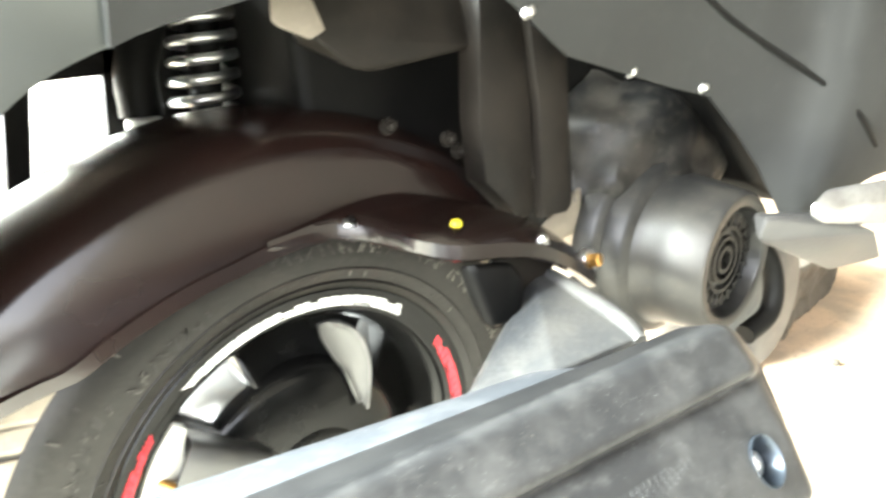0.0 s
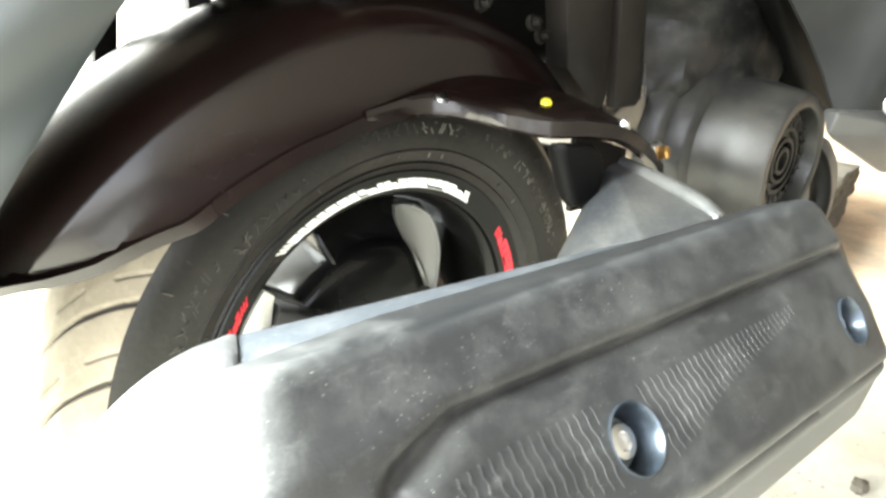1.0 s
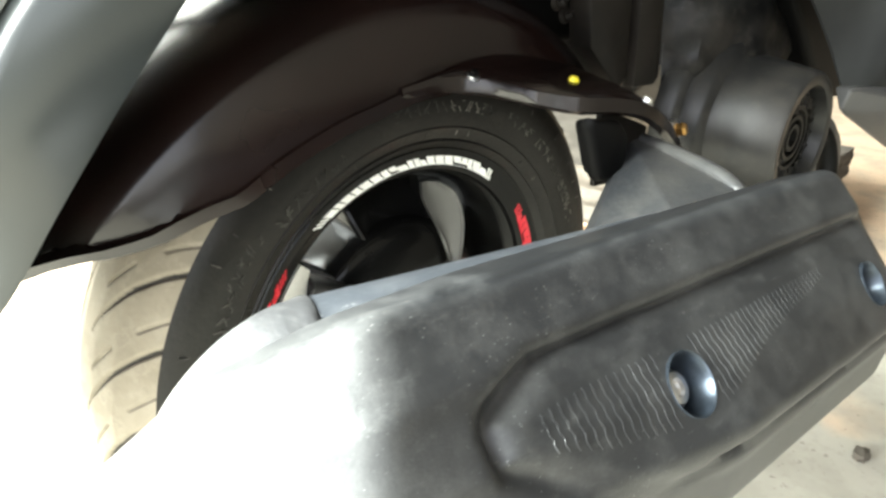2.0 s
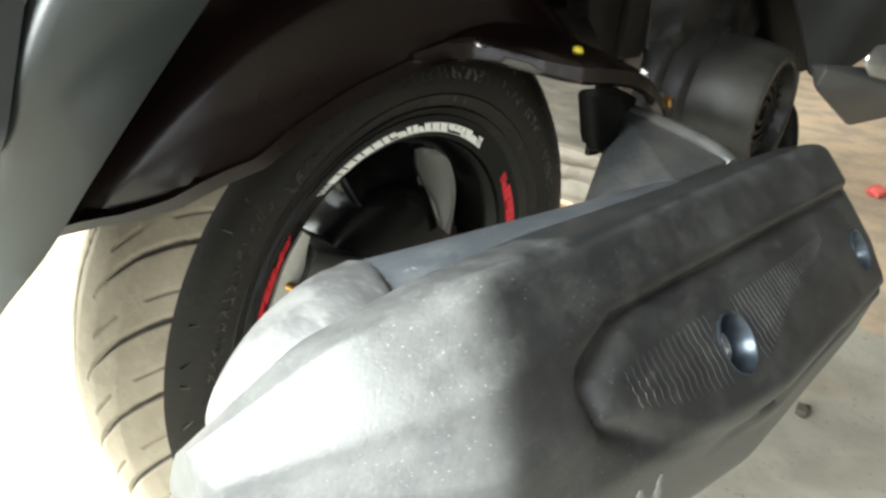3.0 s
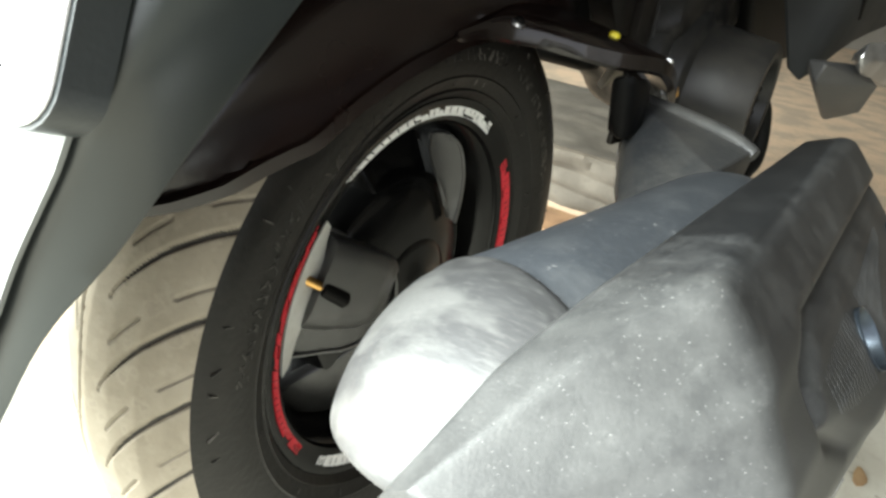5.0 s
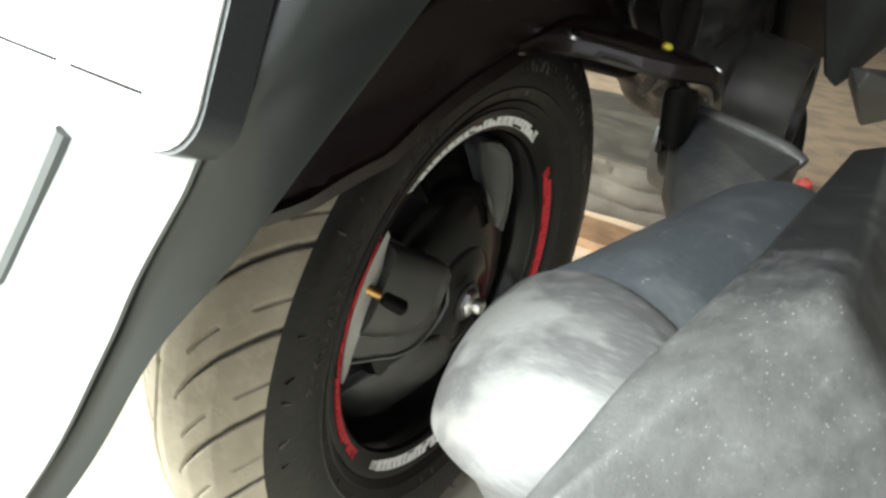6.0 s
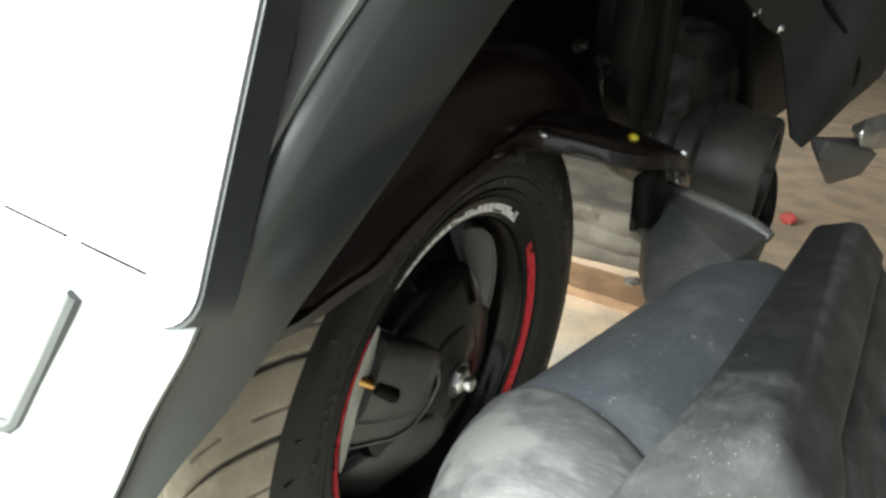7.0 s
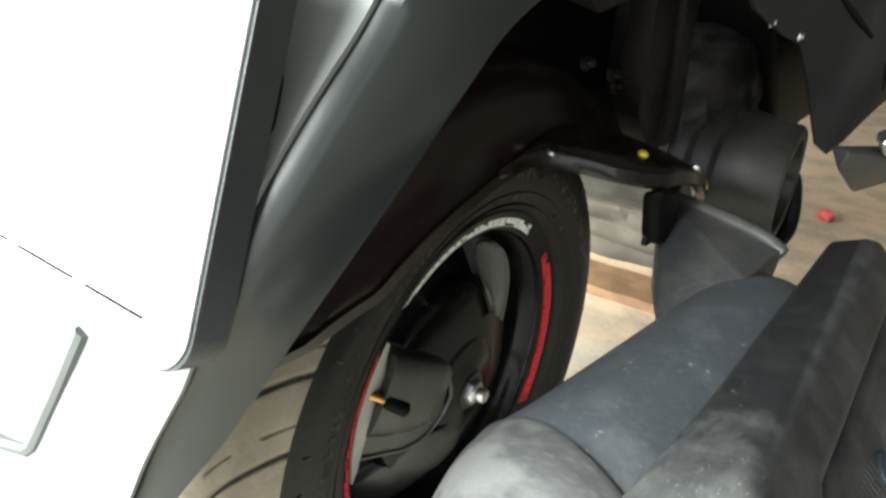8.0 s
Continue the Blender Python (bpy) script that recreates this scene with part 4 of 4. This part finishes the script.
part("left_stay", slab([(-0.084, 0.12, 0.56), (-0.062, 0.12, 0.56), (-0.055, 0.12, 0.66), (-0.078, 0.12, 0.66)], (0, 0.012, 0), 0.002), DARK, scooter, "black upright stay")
# added black sheet, so the gaps round the spring look shaded
part("shock_dark_backing", slab([(-0.072, 0.124, 0.55), (0.13, 0.124, 0.55), (0.14, 0.124, 0.78), (-0.06, 0.124, 0.78)], (0, 0.006, 0), 0.002), DARK, scooter, "black backing sheet added to darken the gap behind the shock absorber")
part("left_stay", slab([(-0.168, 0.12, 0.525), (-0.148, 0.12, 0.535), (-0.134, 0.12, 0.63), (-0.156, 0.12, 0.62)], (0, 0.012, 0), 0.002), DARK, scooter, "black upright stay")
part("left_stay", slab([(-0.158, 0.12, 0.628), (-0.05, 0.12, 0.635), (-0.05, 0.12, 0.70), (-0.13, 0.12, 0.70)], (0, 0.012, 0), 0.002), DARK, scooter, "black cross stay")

# grey body flap and tail
EE = [(-0.43, -0.035, 0.26), (-0.375, -0.070, 0.35), (-0.348, -0.094, 0.42), (-0.323, -0.112, 0.46), (-0.300, -0.126, 0.50), (-0.276, -0.140, 0.54), (-0.25, -0.153, 0.58), (-0.22, -0.163, 0.62), (-0.188, -0.166, 0.648), (-0.142, -0.168, 0.668), (-0.09, -0.175, 0.684), (0.0, -0.18, 0.70)]
RR = [(-0.44, -0.025, 0.26), (-0.383, -0.060, 0.35), (-0.357, -0.083, 0.42), (-0.346, -0.096, 0.46), (-0.336, -0.114, 0.50), (-0.328, -0.133, 0.54), (-0.311, -0.141, 0.58), (-0.284, -0.146, 0.617), (-0.258, -0.152, 0.65), (-0.235, -0.16, 0.69), (-0.20, -0.18, 0.76), (-0.1, -0.19, 0.82)]
secs = []
for e, r in zip(smooth_path(EE), smooth_path(RR)):
    half = [e + Vector((0.001, 0.004, 0.0)), e, e.lerp(r, 0.08) + Vector((0, -0.0012, 0)), e.lerp(r, 0.5) + Vector((0, -0.002, 0)), e.lerp(r, 0.93) + Vector((0, -0.001, 0)), r + Vector((-0.001, 0.002, 0)), Vector((r.x - 0.006, r.y * 0.90, r.z)), Vector((r.x - 0.012, r.y * 0.45, r.z))]
    secs.append(half + [Vector((p.x, -p.y, p.z)) for p in reversed(half)])
tail = part("tail_flap", rings(secs), PANEL, scooter, "dark grey plastic tail flap, brightly lit behind")
side = [[Vector((x, y, z)), Vector((x, y - 0.006, z + 0.03)), Vector((x, y - 0.02, z + 0.12)), Vector((x, y - 0.02, z + 0.3))] for x, y, z in
        ((-0.16, -0.1695, 0.662), (-0.142, -0.170, 0.670), (-0.086, -0.177, 0.686), (-0.05, -0.18, 0.702), (0.0, -0.19, 0.712), (0.045, -0.2, 0.70), (0.085, -0.2, 0.678), (0.133, -0.2, 0.650), (0.261, -0.204, 0.622), (0.315, -0.213, 0.611), (0.36, -0.222, 0.574), (0.397, -0.230, 0.538), (0.426, -0.243, 0.492), (0.436, -0.256, 0.481), (0.46, -0.266, 0.494), (0.52, -0.276, 0.510), (0.60, -0.285, 0.521), (0.70, -0.296, 0.528), (0.95, -0.31, 0.53))]
part("side_panel", skin_sheet(side, 0.004), SIDEGREY, scooter, "dark grey plastic side panel")
seam = [(0.262, -0.2225, 0.70), (0.30, -0.2255, 0.68), (0.35, -0.237, 0.657), (0.414, -0.261, 0.625), (0.47, -0.287, 0.588), (0.53, -0.289, 0.552)]
part("panel_seam", tube(smooth_path(seam), 0.0028, 8), DARK, scooter, "dark seam between body panels")
for p in ((0.21, -0.204, 0.636), (0.303, -0.2155, 0.619), (0.088, -0.204, 0.679)):
    bolt("panel_clip", p, (0.2, -1, 0.1), 0.0032, 0.004, CHROME, scooter, "small bright panel clip")
# pale skin over the dark flap's rear, with the daylight painted in
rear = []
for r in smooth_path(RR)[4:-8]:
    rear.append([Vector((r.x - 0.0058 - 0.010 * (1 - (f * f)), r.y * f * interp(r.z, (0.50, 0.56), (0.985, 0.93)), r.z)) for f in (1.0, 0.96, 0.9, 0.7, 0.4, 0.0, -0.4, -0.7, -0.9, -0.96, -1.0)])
part("flap_rear_face", skin_sheet(rear, 0.003), REARLIT, scooter, "rear face of the tail flap, daylight painted in as pale grey")
# number plate
PL = pose(-0.335, 0, 0.588, 0, 17.5, 0)


def rounded_plate(hw, hh, r, x0, x1, m):
    pts = []
    for cy, cz, a0 in ((hw - r, hh - r, 0), (-hw + r, hh - r, 90), (-hw + r, -hh + r, 180), (hw - r, -hh + r, 270)):
        for k in range(7):
            a = radians(a0 + 15 * k)
            pts.append((cy + r * math.cos(a), cz + r * math.sin(a)))
    return rings([[m @ Vector((x, y, z)) for y, z in pts] for x in (x0, x1)])


plate = part("number_plate", rounded_plate(0.132, 0.091, 0.019, -0.0012, 0.0, PL @ pose(0, 0, 0.02)), PLATE, scooter, "white number plate in dark frame")
part("plate_frame", rounded_plate(0.134, 0.092, 0.019, 0.0004, 0.018, PL @ pose(0, 0, 0.02)), FRAMEGREY, plate, "black plastic plate frame")
part("plate_back", rounded_plate(0.126, 0.062, 0.014, 0.018, 0.027, PL), DARK, plate, "black plate bracket")
for y0, y1 in ((-0.104, -0.062), (-0.052, -0.004), (0.006, 0.05)):
    part("bar", box((0.0012, y1 - y0, 0.0014), PL @ pose(-0.0016, (y0 + y1) / 2, -0.054), 0), DARK, plate, "thin dark unreadable line")
part("flap_rib", tube([(-0.351, -0.0505, 0.508), (-0.3605, -0.0325, 0.468), (-0.3695, -0.0175, 0.435), (-0.371, -0.013, 0.4305), (-0.3755, 0.015, 0.424), (-0.378, 0.06, 0.42)], 0.0042, 8), RIBGREY, tail, "raised grey angle on the flap")

# ---- surroundings ----
rough = bmesh.new()
bmesh.ops.create_cube(rough, size=1, matrix=pose(1.31, 0.67, 0.07, 0, 0, 6) @ Matrix.Diagonal((0.70, 1.26, 0.14, 1)))
bmesh.ops.subdivide_edges(rough, edges=rough.edges[:], cuts=44, use_grid_fill=True)
for v in rough.verts:
    q = v.co
    course = abs(math.sin(q.z * 70 + 1.2 * noise.noise(q * 5)))
    push = 0.020 * noise.noise(q * 9) + 0.010 * noise.noise(q * 27) + 0.008 * (course - 0.5)
    v.co = q + Vector((-push, -push, 0.4 * push if q.z > 0.1 else 0.0))
tagged(bm_obj("step", rough, KERB), "worn pale plaster step with uneven courses on the ground", "step", kind="structure")
plank = bmesh.new()
bmesh.ops.create_cube(plank, size=1, matrix=pose(0.855, 0.26, 0.011, 0, 0, 4) @ Matrix.Diagonal((0.13, 0.62, 0.022, 1)))
bmesh.ops.subdivide_edges(plank, edges=plank.edges[:], cuts=12, use_grid_fill=True)
for v in plank.verts:
    v.co += Vector((0.004 * noise.noise(v.co * 25), 0.006 * noise.noise(v.co * 40), 0.002 * noise.noise(v.co * 60) if v.co.z > 0.01 else 0))
tagged(bm_obj("timber_plank", plank, TIMBER), "weathered brown timber plank beside the step", "plank")


def stone(p, r, seed, material, name, label):
    ob = bm_obj(name, lump((p[0], p[1], r * 0.55), (r, r * 0.8, r * 0.6), seed, 0.5, 12), material)
    return tagged(ob, label, name)


RUST = mat("dry_leaf", (0.2, 0.12, 0.06), 0.8, spots=(0.3, 0.2, 0.1), scale=40, mix=0.6)
SCRAP = mat("faded_red", (0.5, 0.06, 0.05), 0.7, spots=(0.4, 0.12, 0.1), scale=40, mix=0.6)
rnd = random.Random(9)
for k in range(16):
    p = (rnd.uniform(0.35, 2.0), rnd.uniform(-0.75, -0.05), 0)
    tagged(stone(p, rnd.uniform(0.006, 0.016), k, (KERB, CONCRETE, RUST)[k % 3], "pebble", "small pale stone chip on dusty concrete"), group="stone chips on the ground")
stone((1.73, -0.2, 0), 0.03, 40, SCRAP, "scrap", "faded red plastic scrap on the ground")
stone((0.92, 0.02, 0), 0.028, 41, KERB, "stone", "pale broken stone beside the step")
leaf = bmesh.new()
for k in range(9):
    a = 2 * math.pi * k / 9
    leaf.verts.new((0.46 + 0.022 * math.cos(a), -0.5 + 0.009 * math.sin(a), 0.003 + 0.003 * math.sin(2 * a)))
leaf.faces.new(leaf.verts[:])
res = bmesh.ops.extrude_face_region(leaf, geom=leaf.faces[:])
bmesh.ops.translate(leaf, verts=[v for v in res["geom"] if isinstance(v, bmesh.types.BMVert)], vec=(0, 0, 0.001))
tagged(bm_obj("leaf", leaf, RUST), "small dry brown leaf on the concrete", "leaf")
